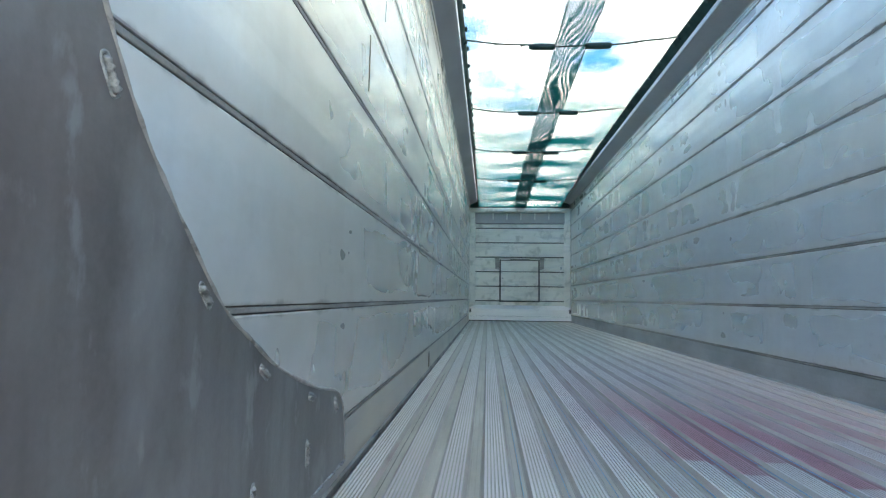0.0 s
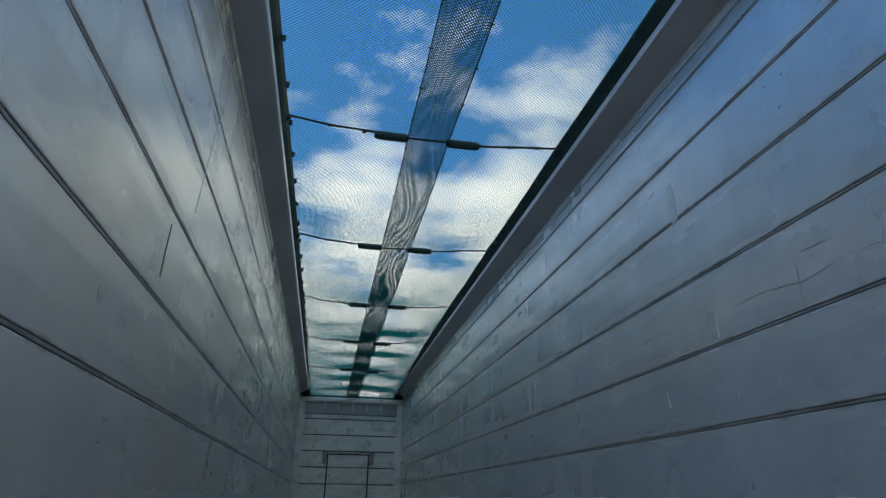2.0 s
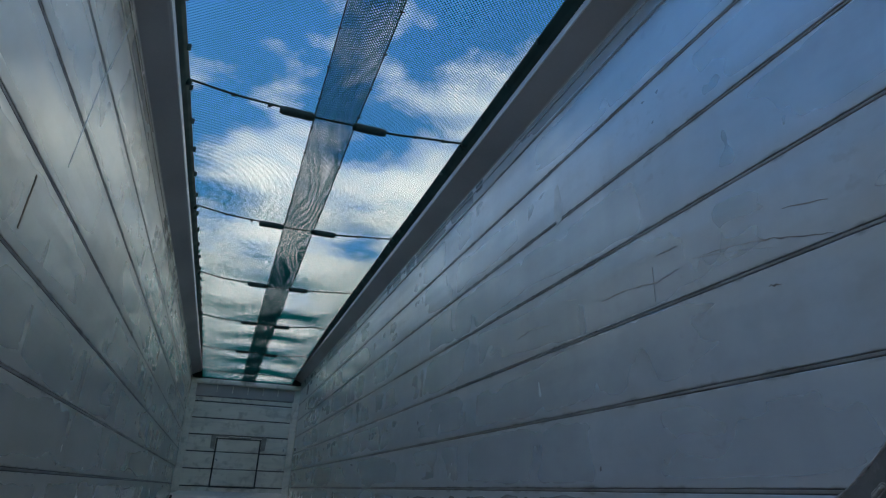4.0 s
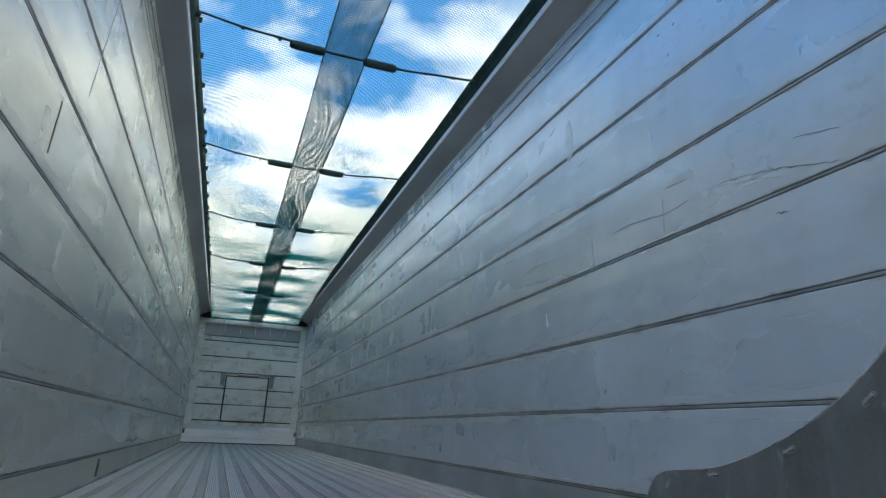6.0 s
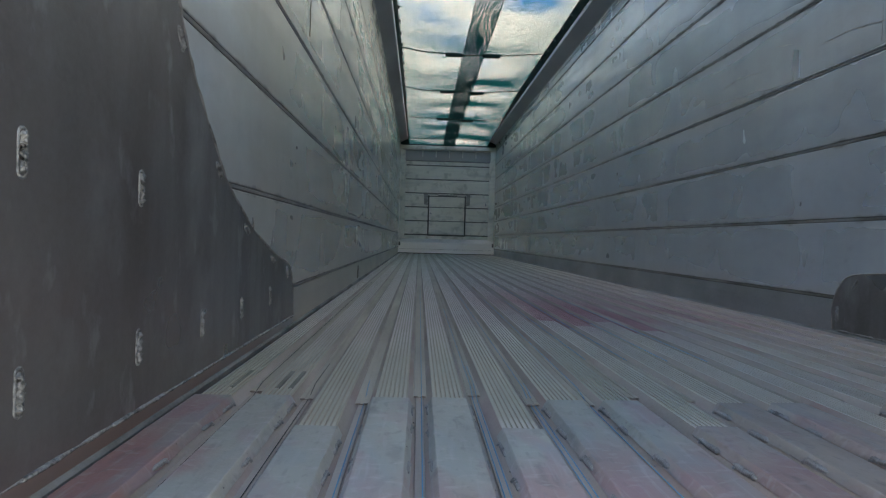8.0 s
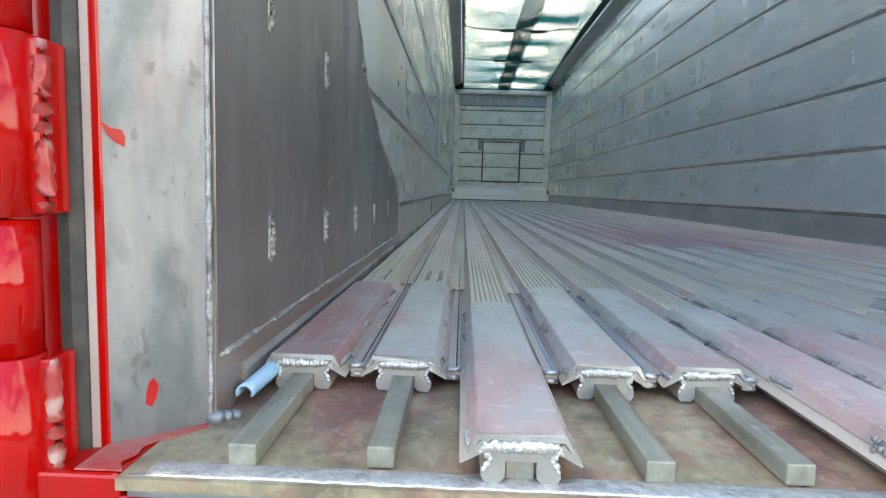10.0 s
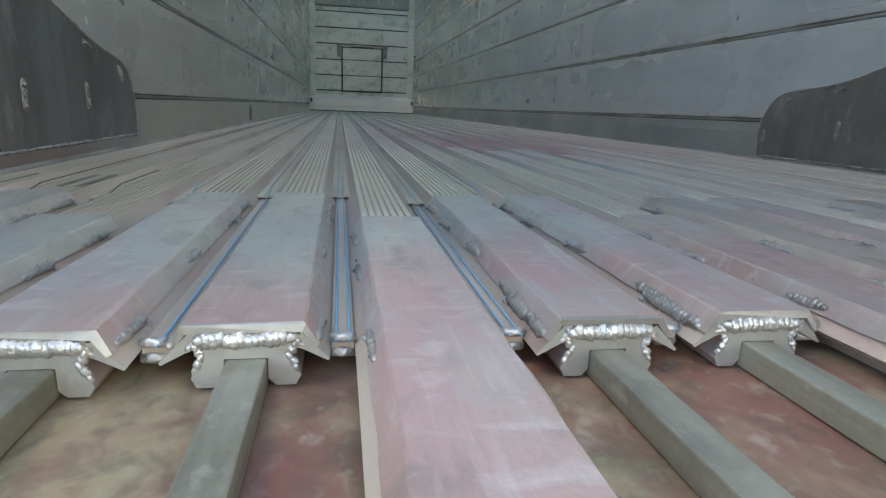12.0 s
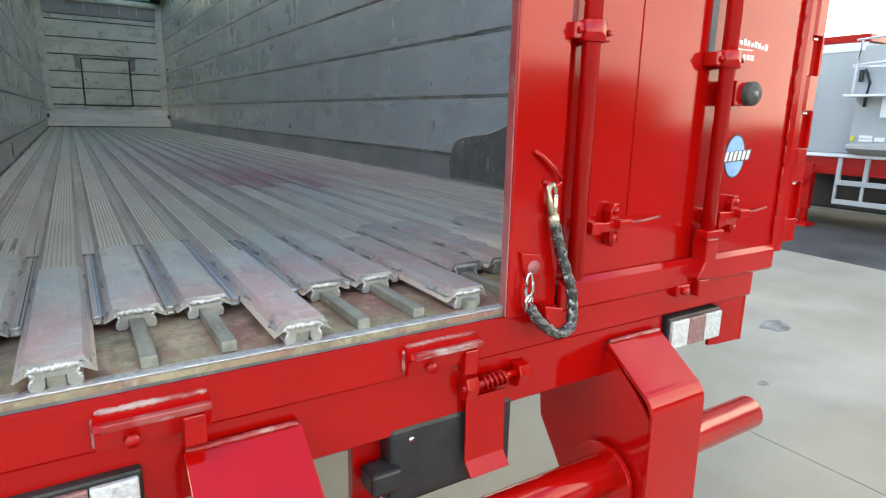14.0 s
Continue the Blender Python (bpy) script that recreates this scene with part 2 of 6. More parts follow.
M_KICK = surface("bright_kick_plate", (0.86, 0.82, 0.78), (0.95, 0.92, 0.89), (1.5, 1.5, 6), (0.3, 0.5), 0.15, 0.02, 60, None, [((0.55, 0.50, 0.44), (2.5, 2.5, 6), 0.58, 0.76, 0.5)])
M_SKIRT = surface("scuffed_aluminium_skirting", (0.34, 0.36, 0.375), (0.52, 0.545, 0.56), (1.5, 1.5, 4), (0.32, 0.5), 0.7, 0.04, 60,
                  (2.0, 1.2, 1.0), [((0.30, 0.27, 0.2), (2.2, 2.2, 5), 0.6, 0.8, 0.5)])
# beige on the left skirting beyond y 1.9; the right one stays grey
spray_or_light_tint(M_SKIRT, (0.66, 0.62, 0.53), 1.9, 40.0, 0.5, 0.95, 1.5, (-2.0, -0.6, 0.2))
spray_or_light_tint(M_SKIRT, (0.42, 0.31, 0.275), -1.0, 1.6, 0.3, 0.8, 2.5, (-2.0, -0.6, 0.2))
M_GROOVE = surface("dirty_joint", (0.035, 0.034, 0.032), (0.11, 0.106, 0.10), (3, 3, 8), (0.6, 0.8), 0.0, 0.1, 80)
M_RIB = surface("grimy_joint_rib", (0.17, 0.165, 0.15), (0.42, 0.41, 0.385), (3, 3, 8), (0.4, 0.6), 0.4, 0.1, 80)
M_RAIL = surface("grey_rail", (0.40, 0.395, 0.39), (0.52, 0.51, 0.50), (1, 1, 1), (0.45, 0.6), 0.2, 0.03, 40)
M_RAIL_LIP = surface("bright_rail_lip", (0.72, 0.73, 0.74), (0.84, 0.85, 0.86), (2, 2, 2), (0.3, 0.45), 0.1, 0.02, 40)
M_FRONT = surface("pale_aluminium_front", (0.80, 0.78, 0.69), (0.93, 0.91, 0.84), (1.2, 1.2, 2.2), (0.35, 0.55), 0.12, 0.03, 40,
                  (2.0, 2.0, 0.6), [((0.45, 0.43, 0.30), (1.6, 1.6, 1.6), 0.6, 0.8, 0.4)])
blotch(M_WALL, [((0.50, 0.50, 0.49), (6, 4, 6), 0.45, 0.75, 0.42), ((0.46, 0.46, 0.45), (15, 9, 15), 0.50, 0.75, 0.34), ((0.90, 0.92, 0.94), (10, 5, 8), 0.54, 0.70, 0.35), ((0.92, 0.93, 0.94), (16, 9, 30), 0.50, 0.82, 0.14), ((0.56, 0.55, 0.53), (9, 9, 0.8), 0.50, 0.72, 0.28),
                ((0.94, 0.95, 0.96), (3.1, 3.1, 0.35), 0.48, 0.66, 0.30), ((0.58, 0.59, 0.60), (2.3, 2.3, 0.3), 0.50, 0.68, 0.35)], 0.0)
# warm cloud reflections on the left wall, painted in as a tint
spray_or_light_tint(M_WALL, (0.66, 0.60, 0.49), 1.2, 10.0, 0.8, 0.62, 0.9, (-2.0, -0.6, 0.2), 3.0)
# blue sky reflection of the right wall put into its colour
spray_or_light_tint(M_WALL, (0.56, 0.645, 0.74), 0.2, 9.0, 0.8, 0.50, 0.9, (0.6, 2.0, 0.2), 3.0)
# far planks take the net's warm green daylight in their colour
spray_or_light_tint(M_WALL, (0.63, 0.635, 0.53), 7.0, 40.0, 4.0, 0.55, 0.8)
joint_residue(M_WALL)
blotch(M_FRONT, [((0.30, 0.30, 0.24), (5, 5, 5), 0.54, 0.70, 0.45), ((0.40, 0.42, 0.42), (1.5, 1.5, 9), 0.50, 0.70, 0.35)])
M_PLATE = surface("dark_wear_plate", (0.160, 0.160, 0.158), (0.315, 0.312, 0.308), (1.6, 1.6, 1.3), (0.24, 0.42), 0.65, 0.05, 70,
                  (3.0, 3.5, 0.5), [((0.25, 0.15, 0.135), (1.6, 1.3, 1.8), 0.54, 0.72, 0.25), ((0.42, 0.43, 0.44), (4, 4, 2.6), 0.54, 0.70, 0.55), ((0.44, 0.45, 0.46), (14, 14, 7), 0.60, 0.68, 0.5), ((0.50, 0.52, 0.54), (5, 7, 0.7), 0.54, 0.75, 0.28), ((0.10, 0.095, 0.09), (2.4, 2.4, 1.1), 0.56, 0.70, 0.5)])
spray_or_light_tint(M_PLATE, (0.30, 0.12, 0.11), -0.3, 1.0, 0.3, 0.13, 2.2, (-1.4, 0.0, 0.1), 0.5)
M_PLUG = surface("grey_plug_weld", (0.26, 0.26, 0.255), (0.46, 0.46, 0.45), (40, 40, 40), (0.35, 0.55), 0.35, 0.6, 200,
                 None, [((0.09, 0.088, 0.085), (55, 55, 55), 0.52, 0.64, 0.7)])
M_WELD = surface("bright_weld", (0.46, 0.45, 0.44), (0.72, 0.71, 0.695), (70, 70, 70), (0.30, 0.50), 0.72, 0.3, 200,
                 None, [((0.20, 0.185, 0.175), (45, 45, 45), 0.58, 0.72, 0.45)])
M_DULLWELD = surface("dull_weld", (0.29, 0.275, 0.26), (0.50, 0.475, 0.455), (25, 25, 25), (0.34, 0.52), 0.45, 0.3, 220, None, [((0.13, 0.12, 0.11), (40, 30, 40), 0.55, 0.66, 0.7)])
M_SLAT = surface("ribbed_slat_aluminium", (0.695, 0.635, 0.55), (0.93, 0.875, 0.79), (2.5, 0.7, 2), (0.3, 0.5), 0.42, 0.04, 90,
                 (14.0, 0.35, 4.0), [((0.50, 0.49, 0.43), (3.0, 0.8, 2), 0.56, 0.76, 0.5), ((0.68, 0.56, 0.57), (1.2, 0.5, 1), 0.5, 0.7, 0.4)])
M_CAP = surface("milled_cap_aluminium", (0.50, 0.43, 0.365), (0.68, 0.595, 0.52), (7, 3, 7), (0.32, 0.60), 0.3, 0.16, 120,
                (16.0, 2.0, 9.0))
spray_or_light_tint(M_CAP, (0.50, 0.515, 0.46), 0.14, 1.2, 0.12, 0.90, 4.0, (-1.10, -0.16, 0.06), None, 0.36)
spray_or_light_tint(M_CAP, (0.50, 0.325, 0.315), -0.6, 0.28, 0.08, 0.85, 7.0, None, None, 0.40)
spray_or_light_tint(M_CAP, (0.50, 0.25, 0.235), -0.2, 0.75, 0.10, 0.85, 4.0, (-1.4, -1.08, 0.03), None, 0.1)
blotch(M_CAP, [((0.20, 0.19, 0.18), (22, 11, 22), 0.58, 0.70, 0.40), ((0.26, 0.24, 0.225), (60, 26, 60), 0.56, 0.68, 0.35), ((0.46, 0.42, 0.38), (6, 2.6, 6), 0.46, 0.64, 0.45), ((0.52, 0.33, 0.35), (9, 5, 9), 0.50, 0.64, 0.50),
               ((0.43, 0.47, 0.47), (11, 4, 11), 0.50, 0.64, 0.5),
               ((0.66, 0.62, 0.61), (25, 50, 25), 0.55, 0.70, 0.40), ((0.62, 0.59, 0.59), (80, 7, 30), 0.56, 0.72, 0.38)])
shade_by_piece(M_CAP, 0.22)
spray_or_light_tint(M_SLAT, (0.46, 0.07, 0.09), 2.1, 2.95, 0.02, 1.5, 2.0, (-0.10, 0.42, 0.05), 0.6, 0.36)
spray_or_light_tint(M_SLAT, (0.70, 0.55, 0.56), 1.7, 6.5, 0.4, 0.55, 1.2, (-1.2, 1.3, 0.3), 2.0, 0.5)
spray_or_light_tint(M_SLAT, (0.62, 0.24, 0.27), 2.3, 3.7, 0.15, 0.70, 3.0, (-0.25, 0.95, 0.2), 0.9, 0.6)
spray_or_light_tint(M_SLAT, (0.56, 0.53, 0.42), 0.60, 1.45, 0.05, 0.75, 5.0, (-1.3, 0.1, 0.2), 0.4, 0.12)
# far slats toned tan: the warm light there is painted in
spray_or_light_tint(M_SLAT, (0.74, 0.69, 0.58), 5.0, 40.0, 2.5, 0.65, 1.2)
shade_by_piece(M_SLAT, 0.14)
# groove floors: brown dirt, plus shade put into the colour so ribs show
M_SLATDIRT_SHADE = surface("groove_dirt_and_shade", (0.46, 0.40, 0.31), (0.65, 0.575, 0.465), (10, 1.5, 10), (0.6, 0.8), 0.2, 0.1, 120)
spray_or_light_tint(M_SLATDIRT_SHADE, (0.34, 0.06, 0.07), 2.1, 2.95, 0.02, 1.4, 2.0, (-0.10, 0.42, 0.05), 0.6, 0.36)
# same painted far light for the grooves
spray_or_light_tint(M_SLATDIRT_SHADE, (0.60, 0.55, 0.45), 5.0, 40.0, 2.5, 0.65, 1.2)
spray_or_light_tint(M_SLATDIRT_SHADE, (0.42, 0.30, 0.31), 1.9, 6.0, 0.4, 0.7, 1.2, (-0.5, 1.3, 0.3), 2.0, 0.5)
M_FLANGE = surface("grimy_slat_flange", (0.36, 0.295, 0.24), (0.56, 0.47, 0.40), (9, 2, 9), (0.55, 0.75), 0.0, 0.1, 110, None, [((0.42, 0.22, 0.21), (6, 2, 6), 0.54, 0.70, 0.5)])
M_STRIP = surface("pinkish_grey_strip", (0.34, 0.27, 0.26), (0.48, 0.40, 0.38), (9, 9, 4), (0.4, 0.6), 0.1, 0.05, 90)
M_SMEAR = surface("pink_paint_smear", (0.46, 0.02, 0.02), (0.50, 0.22, 0.19), (14, 14, 14), (0.4, 0.6), 0.1, 0.1, 90)
spray_or_light_tint(M_SLAT, (0.50, 0.375, 0.38), -0.6, 0.45, 0.10, 0.75, 6.0, None, None, 0.4)
M_CUT = surface("cut_aluminium", (0.29, 0.28, 0.26), (0.46, 0.45, 0.42), (12, 12, 12), (0.4, 0.6), 0.5, 0.1, 150)
M_BAR = surface("worn_guide_bar", (0.19, 0.185, 0.145), (0.38, 0.375, 0.315), (14, 6, 14), (0.4, 0.6), 0.35, 0.10, 140,
                (60.0, 3.0, 60.0), [((0.14, 0.13, 0.10), (11, 11, 11), 0.56, 0.72, 0.6), ((0.62, 0.62, 0.56), (30, 18, 30), 0.64, 0.74, 0.5)])
M_SUB = surface("stained_subfloor", (0.30, 0.245, 0.155), (0.50, 0.42, 0.28), (9, 9, 9), (0.34, 0.6), 0.35, 0.08, 110,
                None, [((0.36, 0.125, 0.11), (4.4, 3.6, 4), 0.46, 0.58, 0.75), ((0.56, 0.50, 0.32), (9, 7, 9), 0.50, 0.66, 0.6),
                       ((0.70, 0.67, 0.58), (22, 16, 9), 0.66, 0.72, 0.35), ((0.14, 0.115, 0.085), (16, 16, 12), 0.54, 0.70, 0.6)])
blotch(M_SUB, [((0.15, 0.125, 0.10), (38, 28, 38), 0.50, 0.64, 0.45), ((0.56, 0.51, 0.38), (70, 50, 60), 0.56, 0.68, 0.35), ((0.30, 0.12, 0.11), (13, 10, 13), 0.52, 0.64, 0.45)])
M_BLUE = surface("blue_seal", (0.07, 0.31, 0.50), (0.17, 0.43, 0.60), (30, 3, 30), (0.4, 0.6), 0.0, 0.05, 120)
M_BLUE_OLD = surface("scuffed_blue_seal", (0.20, 0.42, 0.62), (0.42, 0.60, 0.74), (20, 20, 20), (0.4, 0.6), 0.0, 0.1, 120)
M_GAP = surface("gap_dirt", (0.44, 0.36, 0.295), (0.62, 0.52, 0.435), (10, 2, 10), (0.6, 0.8), 0.1, 0.1, 120)
M_RED = surface("glossy_red_paint", (0.40, 0.003, 0.003), (0.48, 0.005, 0.005), (3, 3, 3), (0.07, 0.13), 0.0, 0.008, 9, None, None, 0.0, 0.42)
M_RED_WORN = surface("scratched_red_paint", (0.28, 0.008, 0.01), (0.40, 0.02, 0.02), (8, 8, 8), (0.3, 0.5), 0.0, 0.1, 120,
                     None, [((0.50, 0.40, 0.36), (16, 30, 30), 0.50, 0.62, 0.75), ((0.42, 0.12, 0.11), (22, 22, 22), 0.46, 0.62, 0.5)], 0.2)
M_RED_EDGE = surface("rubbed_red_edge", (0.33, 0.022, 0.024), (0.44, 0.11, 0.105), (14, 14, 5), (0.42, 0.62), 0.0, 0.06, 120,
                     None, [((0.34, 0.22, 0.20), (22, 22, 9), 0.60, 0.70, 0.7), ((0.48, 0.20, 0.19), (5, 5, 2), 0.46, 0.64, 0.6)], 0.0, 0.3)
M_POST = surface("bare_aluminium_post", (0.135, 0.15, 0.162), (0.27, 0.285, 0.30), (4, 4, 2), (0.32, 0.5), 0.4, 0.04, 90,
                 (12.0, 12.0, 1.5), [((0.20, 0.215, 0.23), (9, 9, 5), 0.50, 0.68, 0.55), ((0.52, 0.49, 0.46), (7, 7, 2), 0.52, 0.70, 0.5), ((0.46, 0.28, 0.27), (6, 6, 3), 0.56, 0.72, 0.35)])
blotch(M_POST, [((0.09, 0.10, 0.108), (16, 16, 8), 0.50, 0.66, 0.55), ((0.34, 0.355, 0.37), (10, 10, 5), 0.50, 0.66, 0.5), ((0.10, 0.095, 0.09), (50, 50, 30), 0.60, 0.68, 0.5)])
M_BLACK = surface("black_plastic", (0.012, 0.012, 0.013), (0.028, 0.028, 0.028), (20, 20, 20), (0.35, 0.5), 0.0, 0.05, 150)
M_RUBBER = surface("rubber", (0.03, 0.03, 0.028), (0.07, 0.068, 0.06), (30, 30, 30), (0.55, 0.75), 0.0, 0.1, 200)
M_CHROME = surface("zinc_hardware", (0.60, 0.55, 0.40), (0.78, 0.74, 0.60), (40, 40, 40), (0.18, 0.3), 0.95, 0.1, 200)
M_STEEL = surface("bright_steel_link", (0.62, 0.62, 0.62), (0.80, 0.80, 0.80), (40, 40, 40), (0.15, 0.28), 1.0, 0.1, 200)
M_SLEEVE = surface("clear_black_sleeve", (0.012, 0.012, 0.012), (0.03, 0.03, 0.028), (60, 60, 60), (0.12, 0.25), 0.0, 0.4, 120, None, [((0.45, 0.45, 0.44), (75, 75, 55), 0.57, 0.64, 0.85)], 0.8)
def thread(name, colour, through_light, share):
    """Woven plastic thread that lets some daylight through."""
    m = bpy.data.materials.new(name)
    m.use_nodes = True
    n, l = m.node_tree.nodes, m.node_tree.links
    t = n.new("ShaderNodeBsdfTranslucent")
    t.inputs["Color"].default_value = (*through_light, 1)
    p = n["Principled BSDF"]
    p.inputs["Base Color"].default_value, p.inputs["Roughness"].default_value = (*colour, 1), 0.45
    x = n.new("ShaderNodeMixShader")
    x.inputs[0].default_value = share
    l.new(p.outputs[0], x.inputs[1])
    l.new(t.outputs[0], x.inputs[2])
    l.new(x.outputs[0], n["Material Output"].inputs["Surface"])
    return m


M_NET = thread("green_net_thread", (0.005, 0.045, 0.040), (0.03, 0.54, 0.48), 0.54)
M_BAND = thread("dark_band_thread", (0.006, 0.040, 0.045), (0.01, 0.34, 0.34), 0.40)
M_HEM = surface("dark_green_hem", (0.010, 0.035, 0.032), (0.02, 0.06, 0.055), (6, 6, 6), (0.5, 0.7), 0.0, 0.1, 90)
M_CORD = surface("green_cord", (0.010, 0.035, 0.032), (0.025, 0.07, 0.065), (60, 60, 60), (0.5, 0.7), 0.0, 0.2, 300)
M_CONC = surface("pale_concrete", (0.25, 0.226, 0.172), (0.335, 0.307, 0.24), (0.8, 0.8, 0.8), (0.6, 0.85), 0.0, 0.05, 55,
                 None, [((0.20, 0.195, 0.18), (1.1, 1.1, 1), 0.64, 0.78, 0.45), ((0.44, 0.425, 0.39), (0.5, 0.5, 0.5), 0.56, 0.7, 0.4)])
M_ASPH = surface("grey_gravel_yard", (0.05, 0.048, 0.045), (0.105, 0.10, 0.095), (0.7, 0.7, 0.7), (0.85, 1.0), 0.0, 0.3, 28, None, None, 0.0, 0.1)
M_GREYPAINT = surface("silver_grey_paint", (0.36, 0.39, 0.40), (0.45, 0.475, 0.48), (0.8, 0.8, 0.5), (0.3, 0.45), 0.15, 0.01, 30)
M_WHITE = surface("white_lettering", (0.74, 0.74, 0.74), (0.84, 0.84, 0.84), (9, 9, 9), (0.4, 0.5), 0.0, 0.0, 60)
M_LETTER = surface("white_sticker_letter", (0.74, 0.74, 0.74), (0.84, 0.84, 0.84), (9, 9, 9), (0.4, 0.5), 0.0, 0.0, 60)
M_STICK = surface("blue_sticker", (0.10, 0.30, 0.62), (0.30, 0.55, 0.80), (22, 22, 22), (0.3, 0.4), 0.0, 0.0, 60)
M_INK = surface("black_ink", (0.012, 0.012, 0.015), (0.025, 0.025, 0.03), (22, 22, 22), (0.3, 0.4), 0.0, 0.0, 60)
M_LENS = surface("clear_lens", (0.55, 0.57, 0.57), (0.80, 0.82, 0.82), (70, 70, 70), (0.08, 0.2), 0.3, 0.5, 120, None, None, 0.9)
M_LENS_RED = surface("smoked_red_lens", (0.22, 0.09, 0.085), (0.34, 0.16, 0.15), (70, 70, 70), (0.1, 0.25), 0.0, 0.4, 120, None, None, 0.9)
M_FAR = surface("dark_distance", (0.035, 0.042, 0.032), (0.09, 0.095, 0.08), (0.15, 0.15, 0.25), (0.8, 0.95), 0.0, 0.0, 2)
M_YEL = surface("yellow_plastic", (0.65, 0.55, 0.03), (0.75, 0.65, 0.06), (20, 20, 20), (0.4, 0.5), 0.0, 0.0, 60)


# ---- mesh tools ----
def boxes(bm, x0, x1, y0, y1, z0, z1, bevel=0.0):
    v = [bm.verts.new((x, y, z)) for x in (x0, x1) for y in (y0, y1) for z in (z0, z1)]
    faces = [bm.faces.new([v[i] for i in q]) for q in ((0, 1, 3, 2), (4, 6, 7, 5), (0, 4, 5, 1), (2, 3, 7, 6), (0, 2, 6, 4), (1, 5, 7, 3))]
    if bevel:
        bmesh.ops.bevel(bm, geom=list({e for f in faces for e in f.edges}), offset=bevel, segments=2, profile=0.5, affect="EDGES")
    return bm


def extrude(bm, profile, a, b, axis="y", bevel=0.0):
    """A closed profile of (u, v) drawn along an axis from a to b. y: u = x, v = z. x: u = y, v = z. z: u = x, v = y."""
    def at(u, v, w):
        return {"y": (u, w, v), "x": (w, u, v), "z": (u, v, w)}[axis]
    one = [bm.verts.new(at(u, v, a)) for u, v in profile]
    two = [bm.verts.new(at(u, v, b)) for u, v in profile]
    k = len(profile)
    ends = [bm.faces.new(one), bm.faces.new(two[::-1])]
    sides = [bm.faces.new((one[i], two[i], two[(i + 1) % k], one[(i + 1) % k])) for i in range(k)]
    bmesh.ops.recalc_face_normals(bm, faces=ends + sides)
    if bevel:
        bmesh.ops.bevel(bm, geom=list({e for f in ends for e in f.edges}), offset=bevel, segments=2, profile=0.5, affect="EDGES")
    return bm


def tube(bm, points, radius, seg=12, close=False, bumps=0.0, squash=1.0):
    """A round bar along points; bumps makes it lumpy like a weld bead."""
    pts = [Vector(p) for p in points]
    rings = []
    k = len(pts)
    for i, p in enumerate(pts):
        if close:
            d = (pts[(i + 1) % k] - pts[i - 1]).normalized()
        else:
            d = (pts[min(i + 1, k - 1)] - pts[max(i - 1, 0)]).normalized()
        side = d.cross(Vector((0, 0, 1)))
        if side.length < 0.05:
            side = d.cross(Vector((1, 0, 0)))
        side.normalize()
        up = side.cross(d)
        r = radius(i) if callable(radius) else radius
        if bumps:
            r *= 1 + bumps * (random.random() - 0.5)
        rings.append([bm.verts.new(p + side * (math.cos(a) * r) + up * (math.sin(a) * r * squash)) for a in (2 * math.pi * j / seg for j in range(seg))])
    made = []
    for i in range(k if close else k - 1):
        a, b = rings[i], rings[(i + 1) % k]
        made += [bm.faces.new((a[j], b[j], b[(j + 1) % seg], a[(j + 1) % seg])) for j in range(seg)]
    if not close:
        made += [bm.faces.new(rings[0]), bm.faces.new(rings[-1][::-1])]
    bmesh.ops.recalc_face_normals(bm, faces=made)
    for f in made:
        f.smooth = True
    return bm


def bead(bm, a, b, r, step=0.006, bumps=0.35, squash=0.7):
    """A weld bead from a to b: overlapping ripples."""
    a, b = Vector(a), Vector(b)
    k = max(3, int((b - a).length / step))
    wander = [Vector(((random.random() - 0.5) * r * 0.22, (random.random() - 0.5) * r * 0.15, (random.random() - 0.5) * r * 0.22)) for _ in range(k + 1)]
    return tube(bm, [a.lerp(b, i / k) + wander[i] for i in range(k + 1)], lambda i: r * (0.55 if i in (0, k) else 0.86 + 0.22 * (i % 2)), 10, False, bumps * 0.6, squash)


def ripple(bm, a, b, across, out, wide, proud, pace=0.0042):
    """A hand-laid weld from a to b: overlapping scales, flat on the surface that across and out name."""
    a, b, across, out = Vector(a), Vector(b), Vector(across).normalized(), Vector(out).normalized()
    along = (b - a).normalized()
    k = max(2, int((b - a).length / pace))
    for i in range(k + 1):
        w = wide * (0.62 if i in (0, k) else 0.85 + 0.3 * random.random())
        at = a.lerp(b, i / k) + across * (wide * 0.25 * (random.random() - 0.5))
        m = Matrix((along * pace * 1.25, across * w, out * proud * (0.75 + 0.5 * random.random()))).transposed().to_4x4()
        m.translation = at
        made = bmesh.ops.create_icosphere(bm, subdivisions=1, radius=1.0, matrix=m)
        for v in made["verts"]:
            for f in v.link_faces:
                f.smooth = True
    return bm


def mesh_of(bm, name, material, smooth=False):
    me = bpy.data.meshes.new(name)
    bm.to_mesh(me)
    bm.free()
    if smooth:
        for p in me.polygons:
            p.use_smooth = True
    me.materials.append(material)
    return me


def thing(name, at, label, category, group="", kind=""):
    ob = new(name)
    ob.location = at
    ob.empty_display_size = 0.1
    bpy.context.view_layer.update()
    return tagged(ob, label, category, group, kind)


def part(name, bm, material, parent, label="", smooth=False):
    """Links a bmesh, in world coordinates, as one mesh object under a thing or a part."""
    ob = new(name, mesh_of(bm, name, material, smooth) if not isinstance(bm, bpy.types.Mesh) else bm)
    ob.parent = parent
    w = Matrix.Identity(4)
    p = parent
    while p is not None:
        w = p.matrix_basis @ w if p.parent is None else w
        p = p.parent
    ob.matrix_parent_inverse = w.inverted() if parent.parent is None else Matrix.Identity(4)
    return tagged(ob, label) if label else ob


